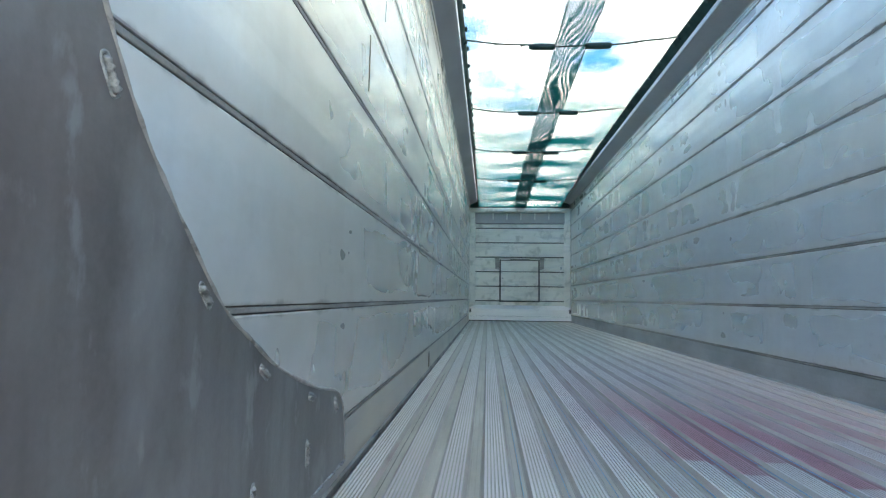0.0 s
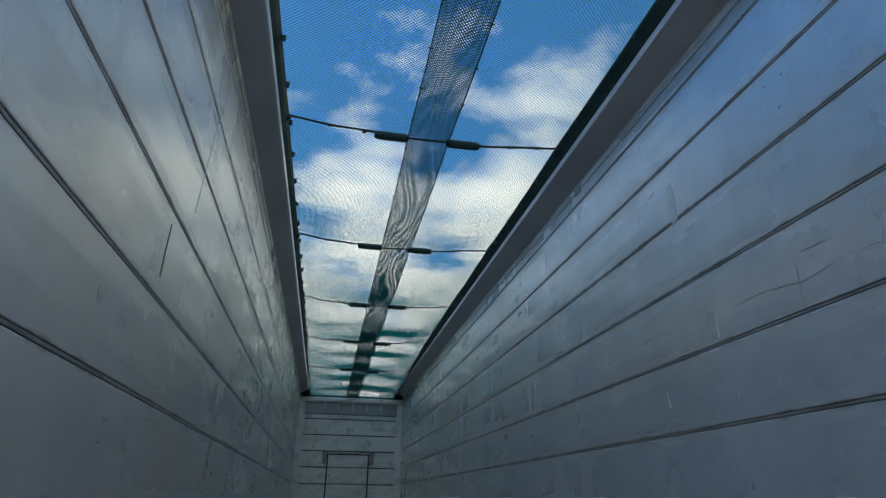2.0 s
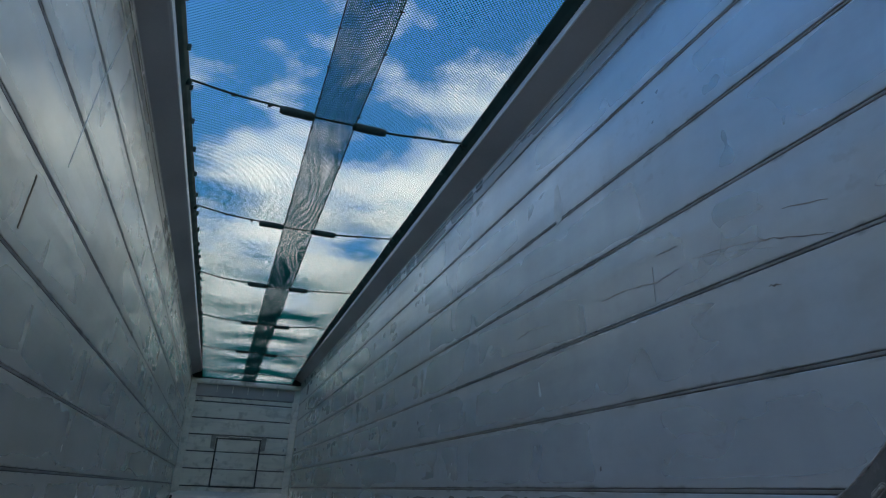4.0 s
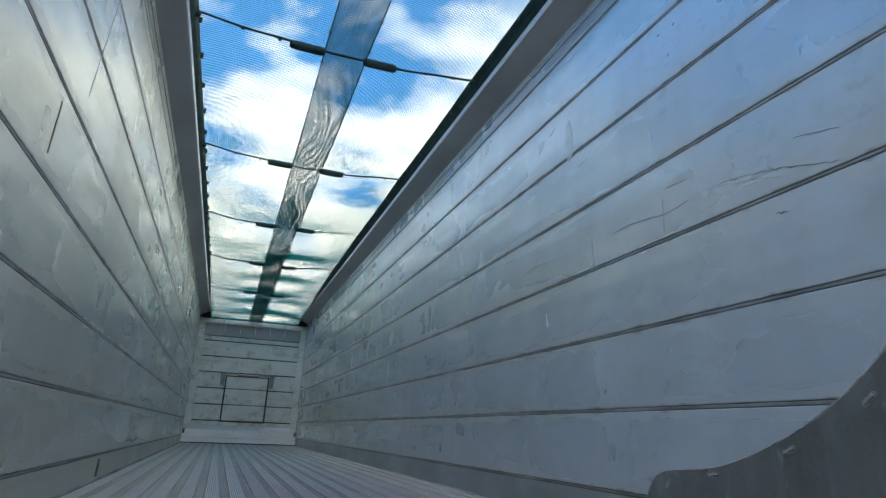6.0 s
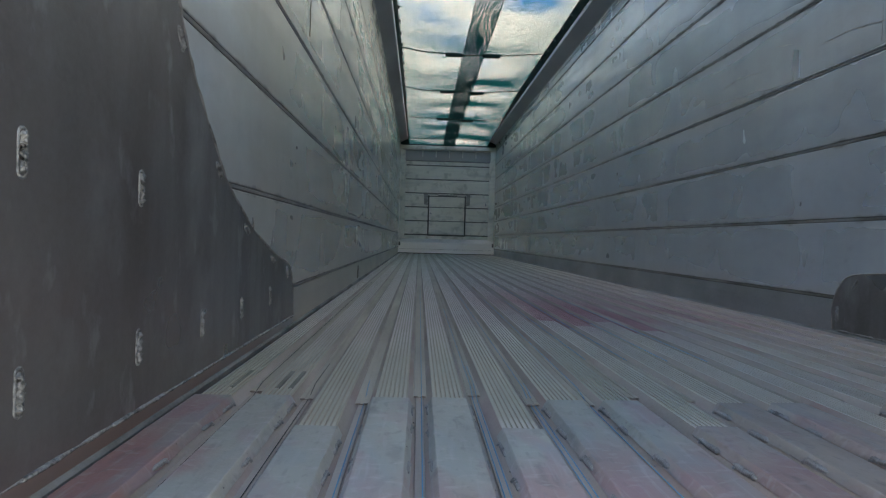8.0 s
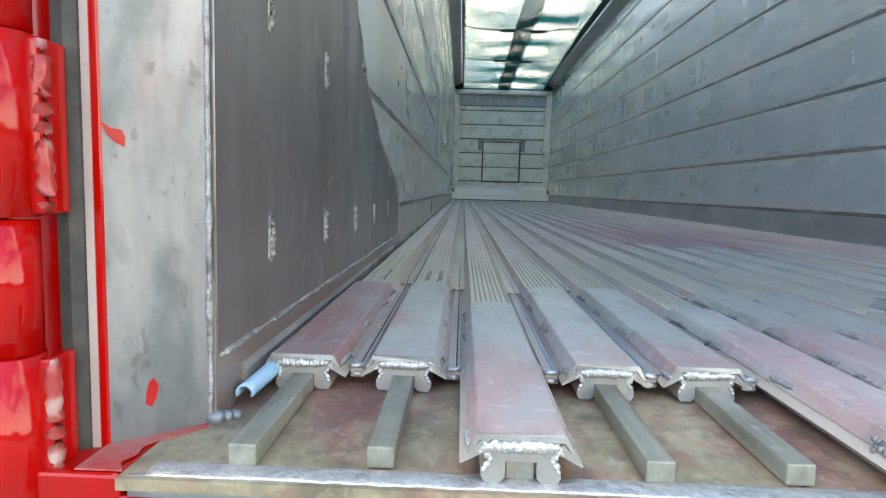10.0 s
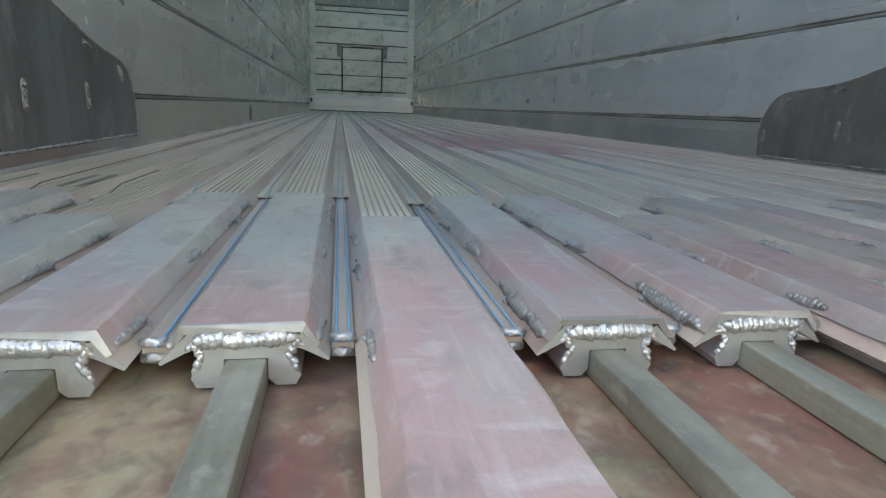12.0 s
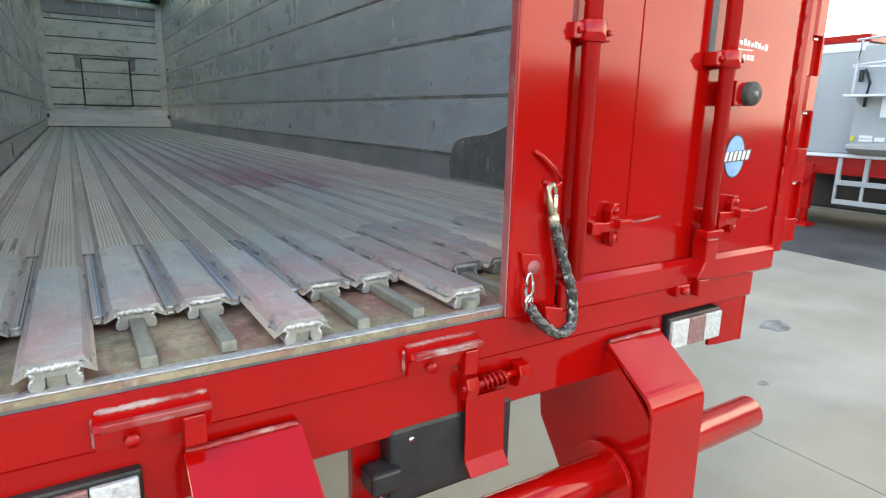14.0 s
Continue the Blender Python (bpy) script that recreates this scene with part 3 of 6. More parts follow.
def solid(name, bm, material, label, category, kind="", group="", smooth=False):
    return tagged(new(name, mesh_of(bm, name, material, smooth)), label, category, group, kind)


B = bmesh.new
HALF, FRONT, H_RAIL = 1.24, 14.68, 2.86
SILL, SUBZ = -0.108, -0.052
Y_REAR, Y_WALL = -0.06, 0.018

# ---- side walls ----
JOINTS = [0.153, 0.513, 0.868, 1.233, 1.604, 1.978, 2.342, 2.70]      # heights of the joints between planks


def side_wall(name, side, label):
    """A plank wall: broad aluminium planks with a recessed double joint between them."""
    x_in, x_out = side * HALF, side * (HALF + 0.035)
    root = thing(name, (side * (HALF + 0.02), 7.5, 0), label, "wall", kind="structure")
    back = B()
    boxes(back, min(x_in + side * 0.012, x_out), max(x_in + side * 0.012, x_out), Y_WALL, FRONT + 0.2, -0.06, 3.0)
    part("backing", back, M_GROOVE, root, "dark dirty joint lines behind the planks")
    edges = JOINTS + [2.84]
    for i in range(len(edges) - 1):
        z0, z1 = edges[i] + 0.0095, edges[i + 1] - 0.0095
        bm = B()
        lean = 0.0015
        profile = [(x_out - side * 0.001, z0), (x_in + side * 0.003, z0), (x_in + side * lean, z0 + 0.003), (x_in, z0 + 0.10), (x_in + side * 0.001, (z0 + z1) / 2),
                   (x_in, z1 - 0.10), (x_in + side * lean, z1 - 0.003), (x_in + side * 0.003, z1), (x_out - side * 0.001, z1)]
        extrude(bm, profile, Y_WALL + 0.001, FRONT + 0.19)
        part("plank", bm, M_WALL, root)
        rib = B()
        extrude(rib, [(x_out - side * 0.002, edges[i] - 0.0060), (x_in + side * 0.0035, edges[i] - 0.0055), (x_in + side * 0.0025, edges[i] - 0.0035), (x_in + side * 0.0025, edges[i] + 0.0035), (x_in + side * 0.0035, edges[i] + 0.0055), (x_out - side * 0.002, edges[i] + 0.0060)],
                Y_WALL + 0.002, FRONT + 0.18)
        part("joint_rib", rib, M_RIB, root)
    low = B()
    extrude(low, [(x_out, -0.055), (x_in - side * 0.004, -0.055), (x_in - side * 0.004, 0.10), (x_in + side * 0.002, JOINTS[0] - 0.0095), (x_out, JOINTS[0] - 0.0095)], Y_WALL + 0.002, FRONT + 0.18)
    part("skirting", low, M_SKIRT, root, "scuffed low aluminium skirting along the floor")
    # faint weld seams where plank lengths meet
    for y, z0, z1 in ((5.2, 1.6, 1.95), (8.4, 1.6, 1.95), (8.3, 0.88, 1.23)):
        seam = B()
        boxes(seam, min(x_in - side * 0.0006, x_in + side * 0.004), max(x_in - side * 0.0006, x_in + side * 0.004), y - 0.006, y + 0.006, z0 + 0.02, z1 - 0.02)
        part("weld_seam", seam, M_WALL, root)
    return root


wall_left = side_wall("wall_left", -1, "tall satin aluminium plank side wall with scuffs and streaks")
wall_right = side_wall("wall_right", 1, "tall satin aluminium plank side wall tinted blue like reflected sky")

# ---- top rails ----
for side, name in ((-1, "top_rail_left"), (1, "top_rail_right")):
    root = thing(name, (side * 1.14, 7.5, H_RAIL), "grey box rail along the wall top with a bright inner lip", "rail", kind="structure")
    body = B()
    extrude(body, [(side * 1.27, 2.842), (side * 1.239, 2.842), (side * 1.232, 2.858), (side * 1.085, 2.928), (side * 1.070, 2.938), (side * 1.070, 3.02), (side * 1.27, 3.02)], Y_REAR, FRONT + 0.2)
    part("rail_body", body, M_RAIL, root)
    strip = B()
    extrude(strip, [(side * 1.24, 2.795), (side * 1.234, 2.795), (side * 1.232, 2.840), (side * 1.24, 2.840)], Y_WALL + 0.003, FRONT + 0.15)
    part("rail_foot", strip, M_WALL, root)
    lip = B()
    extrude(lip, [(side * 1.0695, 2.938), (side * 1.063, 2.940), (side * 1.058, 3.03), (side * 1.0695, 3.03)], Y_REAR, FRONT + 0.1)
    part("rail_lip", lip, M_RAIL_LIP, root, "pale bright metal lip")

# ---- front wall ----
wf = thing("wall_front", (0, FRONT + 0.1, 0), "pale aluminium plank bulkhead at the far end", "wall", kind="structure")
bm = B()
boxes(bm, -1.3, 1.3, FRONT + 0.075, FRONT + 0.12, -0.06, 2.78)
part("backing", bm, M_GROOVE, wf)
fj = [0.365, 0.480, 0.838, 1.199, 1.561, 1.920, 2.283, 2.400]
for a, b in zip(fj, fj[1:]):
    bm = B()
    extrude(bm, [(FRONT + 0.09, a + 0.012), (FRONT + 0.062, a + 0.012), (FRONT + 0.056, a + 0.022), (FRONT + 0.056, b - 0.022), (FRONT + 0.062, b - 0.012), (FRONT + 0.09, b - 0.012)], -1.15, 1.15, "x")
    part("plank", bm, M_FRONT, wf)
for side in (-1, 1):
    bm = B()
    extrude(bm, [(side * 1.24, FRONT + 0.1), (side * 1.24, FRONT - 0.05), (side * 1.225, FRONT - 0.06), (side * 1.10, FRONT + 0.035), (side * 1.09, FRONT + 0.055), (side * 1.09, FRONT + 0.1)], 0.0, 2.79, "z")
    part("corner_post", bm, M_FRONT, wf, "pale angled corner post")
bm = B()
extrude(bm, [(FRONT + 0.1, 2.400), (FRONT + 0.045, 2.400), (FRONT + 0.03, 2.415), (FRONT + 0.03, 2.672), (FRONT + 0.1, 2.672)], -1.24, 1.24, "x")
part("top_panel", bm, M_RAIL, wf, "dark grey header panel")
bm = B()
extrude(bm, [(FRONT + 0.1, 2.674), (FRONT - 0.035, 2.674), (FRONT - 0.055, 2.695), (FRONT - 0.055, 2.765), (FRONT - 0.035, 2.785), (FRONT + 0.1, 2.785)], -1.235, 1.235, "x")
part("header_rail", bm, M_FRONT, wf, "bright rounded header rail")
for i in range(5):
    bm = B()
    x = -0.66 + 0.345 * i
    extrude(bm, [(x - 0.012, FRONT + 0.031), (x - 0.004, FRONT + 0.012), (x + 0.004, FRONT + 0.012), (x + 0.012, FRONT + 0.031)], 2.50, 2.668, "z")
    part("stiffener", bm, M_FRONT, wf)
# sloping kick plate at the foot of the bulkhead
bm = B()
extrude(bm, [(FRONT + 0.08, 0.0), (FRONT - 0.15, -0.002), (FRONT - 0.155, 0.012), (FRONT - 0.145, 0.105), (FRONT - 0.135, 0.11), (FRONT - 0.13, 0.115), (FRONT - 0.115, 0.275), (FRONT - 0.10, 0.29), (FRONT + 0.04, 0.37), (FRONT + 0.08, 0.38)], -1.235, 1.235, "x")
part("kick_plate", bm, M_KICK, wf, "bright sloping kick plate with a bent top edge")
# solid black strip imitates the shade in the gap below the plate
bm = B()
boxes(bm, -1.232, 1.232, FRONT - 0.162, FRONT - 0.1555, -0.02, 0.010)
part("floor_gap", bm, M_BLACK, wf, "black strip standing in for the shaded gap under the kick plate")
bm = B()
boxes(bm, -1.225, 1.225, FRONT - 0.1405, FRONT - 0.136, 0.102, 0.110)
part("fold_line", bm, M_GROOVE, wf)
for side in (-1, 1):
    bm = B()
    boxes(bm, side * 1.205 - 0.022, side * 1.205 + 0.022, FRONT - 0.135, FRONT - 0.105, 0.19, 0.285, 0.004)
    part("corner_bracket", bm, M_GROOVE, wf)

# ---- hatch in the front wall ----
hatch = thing("hatch_door", (0, FRONT + 0.04, 0.495), "closed pale aluminium access hatch in a raised frame", "hatch")
bm = B()
for i, (a, b) in enumerate(((0.490, 0.833), (0.848, 1.193), (1.208, 1.490))):
    extrude(bm, [(FRONT + 0.056, a), (FRONT + 0.034, a + 0.004), (FRONT + 0.030, a + 0.014), (FRONT + 0.030, b - 0.010), (FRONT + 0.034, b), (FRONT + 0.056, b)], -0.455, 0.455, "x")
part("panel", bm, M_FRONT, hatch, "stained plank panel")
for side in (-1, 1):
    bm = B()
    boxes(bm, side * 0.478 - 0.016, side * 0.478 + 0.016, FRONT + 0.012, FRONT + 0.06, 0.455, 1.505, 0.005)
    part("side_frame", bm, M_GROOVE, hatch, "dark rubber edged frame")
    bm = B()
    extrude(bm, [(side * 0.50, 1.245), (side * 0.595, 1.275), (side * 0.605, 1.555), (side * 0.50, 1.555)], FRONT + 0.02, FRONT + 0.056, "y")
    part("hinge_plate", bm, M_RIB, hatch)
bm = B()
boxes(bm, -0.60, -0.22, FRONT + 0.01, FRONT + 0.05, 1.53, 1.56, 0.005)
boxes(bm, 0.25, 0.60, FRONT + 0.01, FRONT + 0.05, 1.53, 1.56, 0.005)
boxes(bm, -0.23, 0.26, FRONT + 0.008, FRONT + 0.048, 1.50, 1.525, 0.005)
part("hinge_bar", bm, M_RIB, hatch)
bm = B()
boxes(bm, -0.46, 0.46, FRONT + 0.014, FRONT + 0.06, 1.475, 1.497, 0.004)
part("top_frame", bm, M_GROOVE, hatch)
bm = B()
boxes(bm, -0.48, 0.48, FRONT + 0.012, FRONT + 0.06, 0.457, 0.480, 0.004)
part("bottom_frame", bm, M_GROOVE, hatch)
bm = B()
tube(bm, [(-0.43, FRONT + 0.03, 1.045), (-0.43, FRONT - 0.01, 1.045), (-0.40, FRONT - 0.012, 1.015)], 0.012, 8)
part("handle", bm, M_SKIRT, hatch)
bm = B()
boxes(bm, 1.0, 1.03, FRONT + 0.03, FRONT + 0.057, 1.265, 1.335, 0.004)
solid("wall_catch", bm, M_SKIRT, "small worn metal catch on the bulkhead", "catch")

# ---- wear plates at the rear of both side walls ----
def wear_plate(side, corners, slots, edge_welds, label):
    """A dark plate on a side wall: a swept upper edge through a few corners, plug welds in slots, a lumpy weld at its foot."""
    root = thing("wear_plate", (side * HALF, 1.0, 0), label, "wear plate", "wear plates")
    x0, x1 = side * (HALF - 0.0055), side * (HALF + 0.002)
    foot = 0.026 if side < 0 else 0.004
    p = [Vector(c) for c in corners]
    edge = []
    for i in range(len(p) - 1):
        a, b, c, d = p[max(i - 1, 0)], p[i], p[i + 1], p[min(i + 2, len(p) - 1)]
        for j in range(5):
            t = j / 5
            q = 0.5 * (2 * b + (c - a) * t + (2 * a - 5 * b + 4 * c - d) * t * t + (3 * b - a - 3 * c + d) * t ** 3)
            edge.append((q.x, q.y))
    edge.append(tuple(p[-1]))
    bm = B()
    extrude(bm, edge + [(Y_WALL + 0.004, p[-1].y), (Y_WALL + 0.004, foot)], min(x0, x1), max(x0, x1), "x")
    part("plate", bm, M_PLATE, root)
    # thin sealed rim along the curve
    bm = B()
    tube(bm, [(x0 + side * 0.001, y, z) for y, z in edge], 0.0042, 6, False, 0.9)
    part("rim_seal", bm, M_DULLWELD, root, "ragged grey sealant along the curved edge")
    # plug welds in slots: a rippled bead inside a dark rim
    xs = side * (HALF - 0.007)
    random.seed(40 + side)
    for y, z, lean in slots + edge_welds:
        d = Vector((math.cos(lean), math.sin(lean)))
        h = 0.029 if abs(d.y) > 0.9 and z < 0.6 else 0.022
        e = Vector((-d.y, d.x))
        loop = [d * ((h - 0.004) * (1 if math.cos(q) > 0 else -1) + 0.009 * math.cos(q)) + e * 0.0085 * math.sin(q) for q in [2 * math.pi * (i + 0.5) / 16 for i in range(16)]]
        bm = B()
        tube(bm, [(side * (HALF - 0.0052), y + q.x, z + q.y) for q in loop], 0.0026, 6, True, 0.35)
        part("slot_rim", bm, M_PLUG, root, "pale rim of a welded slot")
        bm = B()
        tube(bm, [(xs, y + d.x * h * (i / 5 - 1) + e.x * 0.002 * (random.random() - 0.5), z + d.y * h * (i / 5 - 1)) for i in range(11)], lambda i: (0.0078 if i % 2 else 0.0060) if 0 < i < 10 else 0.0035, 8, False, 0.25, 0.75)
        part("plug_weld", bm, M_PLUG, root, "silvery plug weld")
    bm = B()
    end = p[0].x
    y = Y_WALL + 0.02
    while y < end - 0.05:
        run = 0.035 + 0.05 * random.random()
        bead(bm, (side * (HALF - 0.007), y, foot + 0.001), (side * (HALF - 0.007), min(end, y + run), foot + 0.001), 0.0055)
        y += run + 0.05 + 0.12 * random.random()
    tube(bm, [(side * (HALF - 0.004), Y_WALL + 0.01 + i * 0.03, foot) for i in range(int((end - Y_WALL - 0.02) / 0.03))], 0.0042, 6, False, 0.9)
    part("foot_weld", bm, M_PLUG, root, "lumpy weld along the foot of the plate")
    return root


UP = math.pi / 2
wear_plate(-1, [(1.955, 0.026), (1.945, 0.13), (1.905, 0.215), (1.83, 0.262), (1.62, 0.303), (1.34, 0.385), (1.19, 0.452), (1.05, 0.525), (0.895, 0.66), (0.79, 0.765), (0.70, 0.895), (0.63, 1.03), (0.575, 1.165), (0.48, 1.50), (0.43, 2.2)],
           [(0.213, 0.15, UP), (0.553, 0.149, UP), (0.888, 0.147, UP), (1.213, 0.146, UP), (1.555, 0.15, UP), (0.213, 0.475, UP), (0.553, 0.456, UP), (0.213, 0.80, UP), (0.213, 1.13, UP)],
           [(1.825, 0.222, -1.1), (1.583, 0.284, -0.25), (1.25, 0.387, -0.5), (0.987, 0.540, -0.75), (0.725, 0.800, -1.0), (0.56, 1.106, -1.2)],
           "dark grey steel wear plate with plug welds on the wall")
wear_plate(1, [(2.055, 0.004), (2.060, 0.12), (2.010, 0.218), (1.93, 0.264), (1.69, 0.290), (1.525, 0.331), (1.36, 0.396), (1.24, 0.456), (1.10, 0.545), (0.95, 0.68), (0.80, 0.87), (0.66, 1.12), (0.56, 1.45), (0.50, 2.2)],
           [(2.027, 0.08, UP), (1.645, 0.124, UP), (1.315, 0.122, UP), (0.99, 0.12, UP), (0.66, 0.12, UP), (0.33, 0.12, UP), (0.66, 0.43, UP), (0.33, 0.43, UP)],
           [(1.92, 0.222, -0.9), (1.665, 0.268, -0.15), (1.333, 0.365, -0.45), (1.046, 0.515, -0.7), (0.80, 0.79, -1.0)],
           "dark grey steel wear plate with a swept curved edge")

# a rusty scratch high on a wall and a stain low down
bm = B()
for i in range(5):
    boxes(bm, -HALF - 0.001, -HALF + 0.0016, 2.215 + 0.003 * i, 2.226 + 0.003 * i, 1.315 + 0.045 * i, 1.36 + 0.045 * i)
solid("wall_scratch", bm, surface("rust_brown", (0.10, 0.075, 0.05), (0.20, 0.15, 0.09), (30, 30, 30), (0.6, 0.8), 0.1, 0.1, 100), "thin rusty vertical scratch on the aluminium wall", "scratch")
bm = B()
extrude(bm, [(4.60, 0.01), (4.69, 0.012), (4.705, 0.075), (4.675, 0.125), (4.64, 0.12), (4.61, 0.07)], -HALF + 0.0036, -HALF + 0.0062, "x")
solid("wall_stain", bm, surface("oily_brown", (0.10, 0.08, 0.045), (0.19, 0.155, 0.09), (18, 18, 18), (0.5, 0.7), 0.1, 0.1, 100), "dark brown oily stain on the skirting", "stain")
M_SMUDGE = surface("dull_smudge", (0.50, 0.53, 0.56), (0.68, 0.71, 0.73), (5, 5, 5), (0.3, 0.45), 0.7, 0.03, 60)


def smudge(side, outline, label):
    """A dull patch or thin line lying on a side wall."""
    bm = B()
    extrude(bm, outline, min(side * (HALF - 0.0012), side * (HALF + 0.002)), max(side * (HALF - 0.0012), side * (HALF + 0.002)), "x")
    solid("wall_smudge", bm, M_SMUDGE, label, "smudge", group="wall smudges")


smudge(1, [(2.550, 1.97), (2.600, 1.955), (2.630, 2.05), (2.610, 2.20), (2.570, 2.22), (2.540, 2.10)], "dull grey smudge on the aluminium wall")
smudge(1, [(2.370, 1.26), (2.410, 1.25), (2.440, 1.33), (2.420, 1.42), (2.380, 1.40)], "dull grey smudge on the aluminium wall")
smudge(-1, [(2.800, 2.787), (2.808, 2.787), (2.630, 2.25), (2.538, 1.742), (2.530, 1.742), (2.620, 2.25)], "long thin dull line on the aluminium wall")
smudge(1, [(1.585, 1.380), (1.588, 1.376), (1.500, 1.357), (1.340, 1.322), (1.200, 1.279), (1.340, 1.326), (1.500, 1.362)], "thin dull scratch on the aluminium wall")

M_SCRAPE = surface("dark_scrape", (0.20, 0.195, 0.19), (0.40, 0.39, 0.38), (14, 14, 14), (0.45, 0.6), 0.3, 0.05, 90)


def scrape(points, width):
    """A thin dark drag mark on the right-hand wall, tapering to both ends."""
    bm = B()
    p = smooth_line(points, 5)
    for k in range(len(p) - 1):
        a, c = p[k], p[k + 1]
        wa, wc = (width * (0.15 + math.sin(math.pi * q / (len(p) - 1))) * (0.7 + 0.3 * math.cos(3.7 * q)) for q in (k, k + 1))
        f = [bm.verts.new((HALF - 0.0014, y, z)) for y, z in ((a[0], a[1] - wa), (c[0], c[1] - wc), (c[0], c[1] + wc), (a[0], a[1] + wa))]
        g = [bm.verts.new((HALF + 0.002, v.co.y, v.co.z)) for v in f]
        bm.faces.new(f)
        for q in range(4):
            bm.faces.new((f[q], g[q], g[(q + 1) % 4], f[(q + 1) % 4]))
    bmesh.ops.recalc_face_normals(bm, faces=bm.faces[:])
    solid("wall_scrape", bm, M_SCRAPE, "thin dark drag mark on the aluminium wall", "scratch", group="wall scrapes")


def smooth_line(points, n):
    out = []
    for (y0, z0), (y1, z1) in zip(points, points[1:]):
        out += [(y0 + (y1 - y0) * i / n, z0 + (z1 - z0) * i / n + 0.003 * math.sin(9 * (y0 + i))) for i in range(n)]
    return out + [points[-1]]


for line, width in (([(1.53, 1.372), (1.394, 1.357), (1.238, 1.324), (1.10, 1.28), (1.0, 1.25)], 0.0030), ([(1.794, 1.468), (1.663, 1.46)], 0.0035), ([(2.584, 1.482), (2.436, 1.452)], 0.0035),
                    ([(2.211, 1.375), (2.041, 1.38), (1.807, 1.349), (1.674, 1.361)], 0.0035), ([(3.15, 1.389), (2.953, 1.41), (2.726, 1.385)], 0.0035), ([(1.156, 1.406), (0.993, 1.364)], 0.0030),
                    ([(1.263, 1.16), (1.213, 1.151)], 0.004), ([(1.826, 1.427), (1.83, 1.267)], 0.0030)):
    scrape(line, width)

# ---- moving floor ----
PITCH, N = 0.1372, 18
floor = thing("floor", (0, 7.5, SUBZ), "moving floor of long ribbed aluminium slats", "floor", kind="structure")


def slat_profile():
    top = []
    ribs = 7
    w = 0.077
    for i in range(ribs):
        a = -w / 2 + w * i / ribs
        s = w / ribs
        top += [(a + 0.08 * s, -0.0075), (a + 0.68 * s, -0.0075), (a + 0.76 * s, -0.0105), (a + 0.99 * s, -0.0105)]
    right = [(0.0388, -0.0085), (0.0450, -0.0150), (0.0592, -0.0300), (0.0577, -0.0314), (0.0410, -0.0225), (0.0345, -0.0200), (0.0300, -0.0280), (0.0385, -0.0420), (0.0345, -0.0495), (0.0205, -0.0495), (0.0152, -0.0440), (0.0152, -0.028)]
    return top + right + [(-x, z) for x, z in right[::-1]]


def slat_mesh(length):
    bm = B()
    extrude(bm, slat_profile(), 0.0, length, "y")
    me = mesh_of(bm, "slat", M_SLAT)
    me.materials.append(M_SLATDIRT_SHADE)
    me.materials.append(M_CUT)
    me.materials.append(M_FLANGE)
    for f in me.polygons:
        if abs(f.center.x) > 0.041 and f.center.y > 0.001:
            f.material_index = 3
        elif abs(f.center.x) < 0.0384 and -0.0112 < f.center.z < -0.0085:
            f.material_index = 1
        elif f.center.y < 0.001:
            f.material_index = 2
    return me


def cap_mesh(length, seed):
    """A cap plate with slightly uneven, battered edges."""
    random.seed(seed)
    bm = B()
    prof = [(-0.0405, 0.0), (0.0405, 0.0), (0.0425, -0.0013), (0.0522, -0.0178), (0.0492, -0.0196), (0.0398, -0.0074), (-0.0398, -0.0074), (-0.0492, -0.0196), (-0.0522, -0.0178), (-0.0425, -0.0013)]
    rings, steps = [], 22
    for j in range(steps + 1):
        end = j in (0, steps)
        y = -0.002 + (length + 0.002) * j / steps
        ring = []
        for q, (x, z) in enumerate(prof):
            outer = q in (2, 3, 8, 9, 4, 7)
            dx = (random.random() - 0.5) * (0.0016 if outer else 0.0006)
            dz = (random.random() - 0.5) * (0.0012 if outer else 0.0003)
            ring.append(bm.verts.new((x + dx, y + (random.random() - 0.5) * (0.005 if end else 0.0), z + dz)))
        rings.append(ring)
    k = len(prof)
    for a, b in zip(rings, rings[1:]):
        for q in range(k):
            bm.faces.new((a[q], b[q], b[(q + 1) % k], a[(q + 1) % k]))
    bm.faces.new(rings[0])
    bm.faces.new(rings[-1][::-1])
    bmesh.ops.recalc_face_normals(bm, faces=bm.faces[:])
    me = mesh_of(bm, "cap", M_CAP)
    me.materials.append(M_CUT)
    for f in me.polygons:
        if f.center.y < 0.003:
            f.material_index = 1
    return me


def end_weld_mesh(seed):
    """The weld that closes the cut end: a scaly band under the cap, running down both legs."""
    random.seed(seed)
    bm = B()
    ripple(bm, (-0.031, -0.0015, -0.0125), (0.031, -0.0015, -0.0125), (0, 0, 1), (0, -1, 0), 0.0072, 0.0050, 0.0046)
    for sx in (-1, 1):
        for a, b in (((0.033, -0.014), (0.0385, -0.0185)), ((0.0340, -0.018), (0.0305, -0.027)), ((0.0305, -0.027), (0.0355, -0.036))):
            ripple(bm, (sx * a[0], 0.0005, a[1]), (sx * b[0], 0.0015, b[1]), (b[1] - a[1], 0, (a[0] - b[0]) * sx), (0, -1, 0), 0.0042, 0.0036, 0.0040)
    for _ in range(4):
        bmesh.ops.create_icosphere(bm, subdivisions=1, radius=0.0016 + 0.0012 * random.random(), matrix=Matrix.Translation(((random.random() - 0.5) * 0.09, -0.001, -0.008 - 0.012 * random.random())))
    return mesh_of(bm, "end_weld", M_WELD)


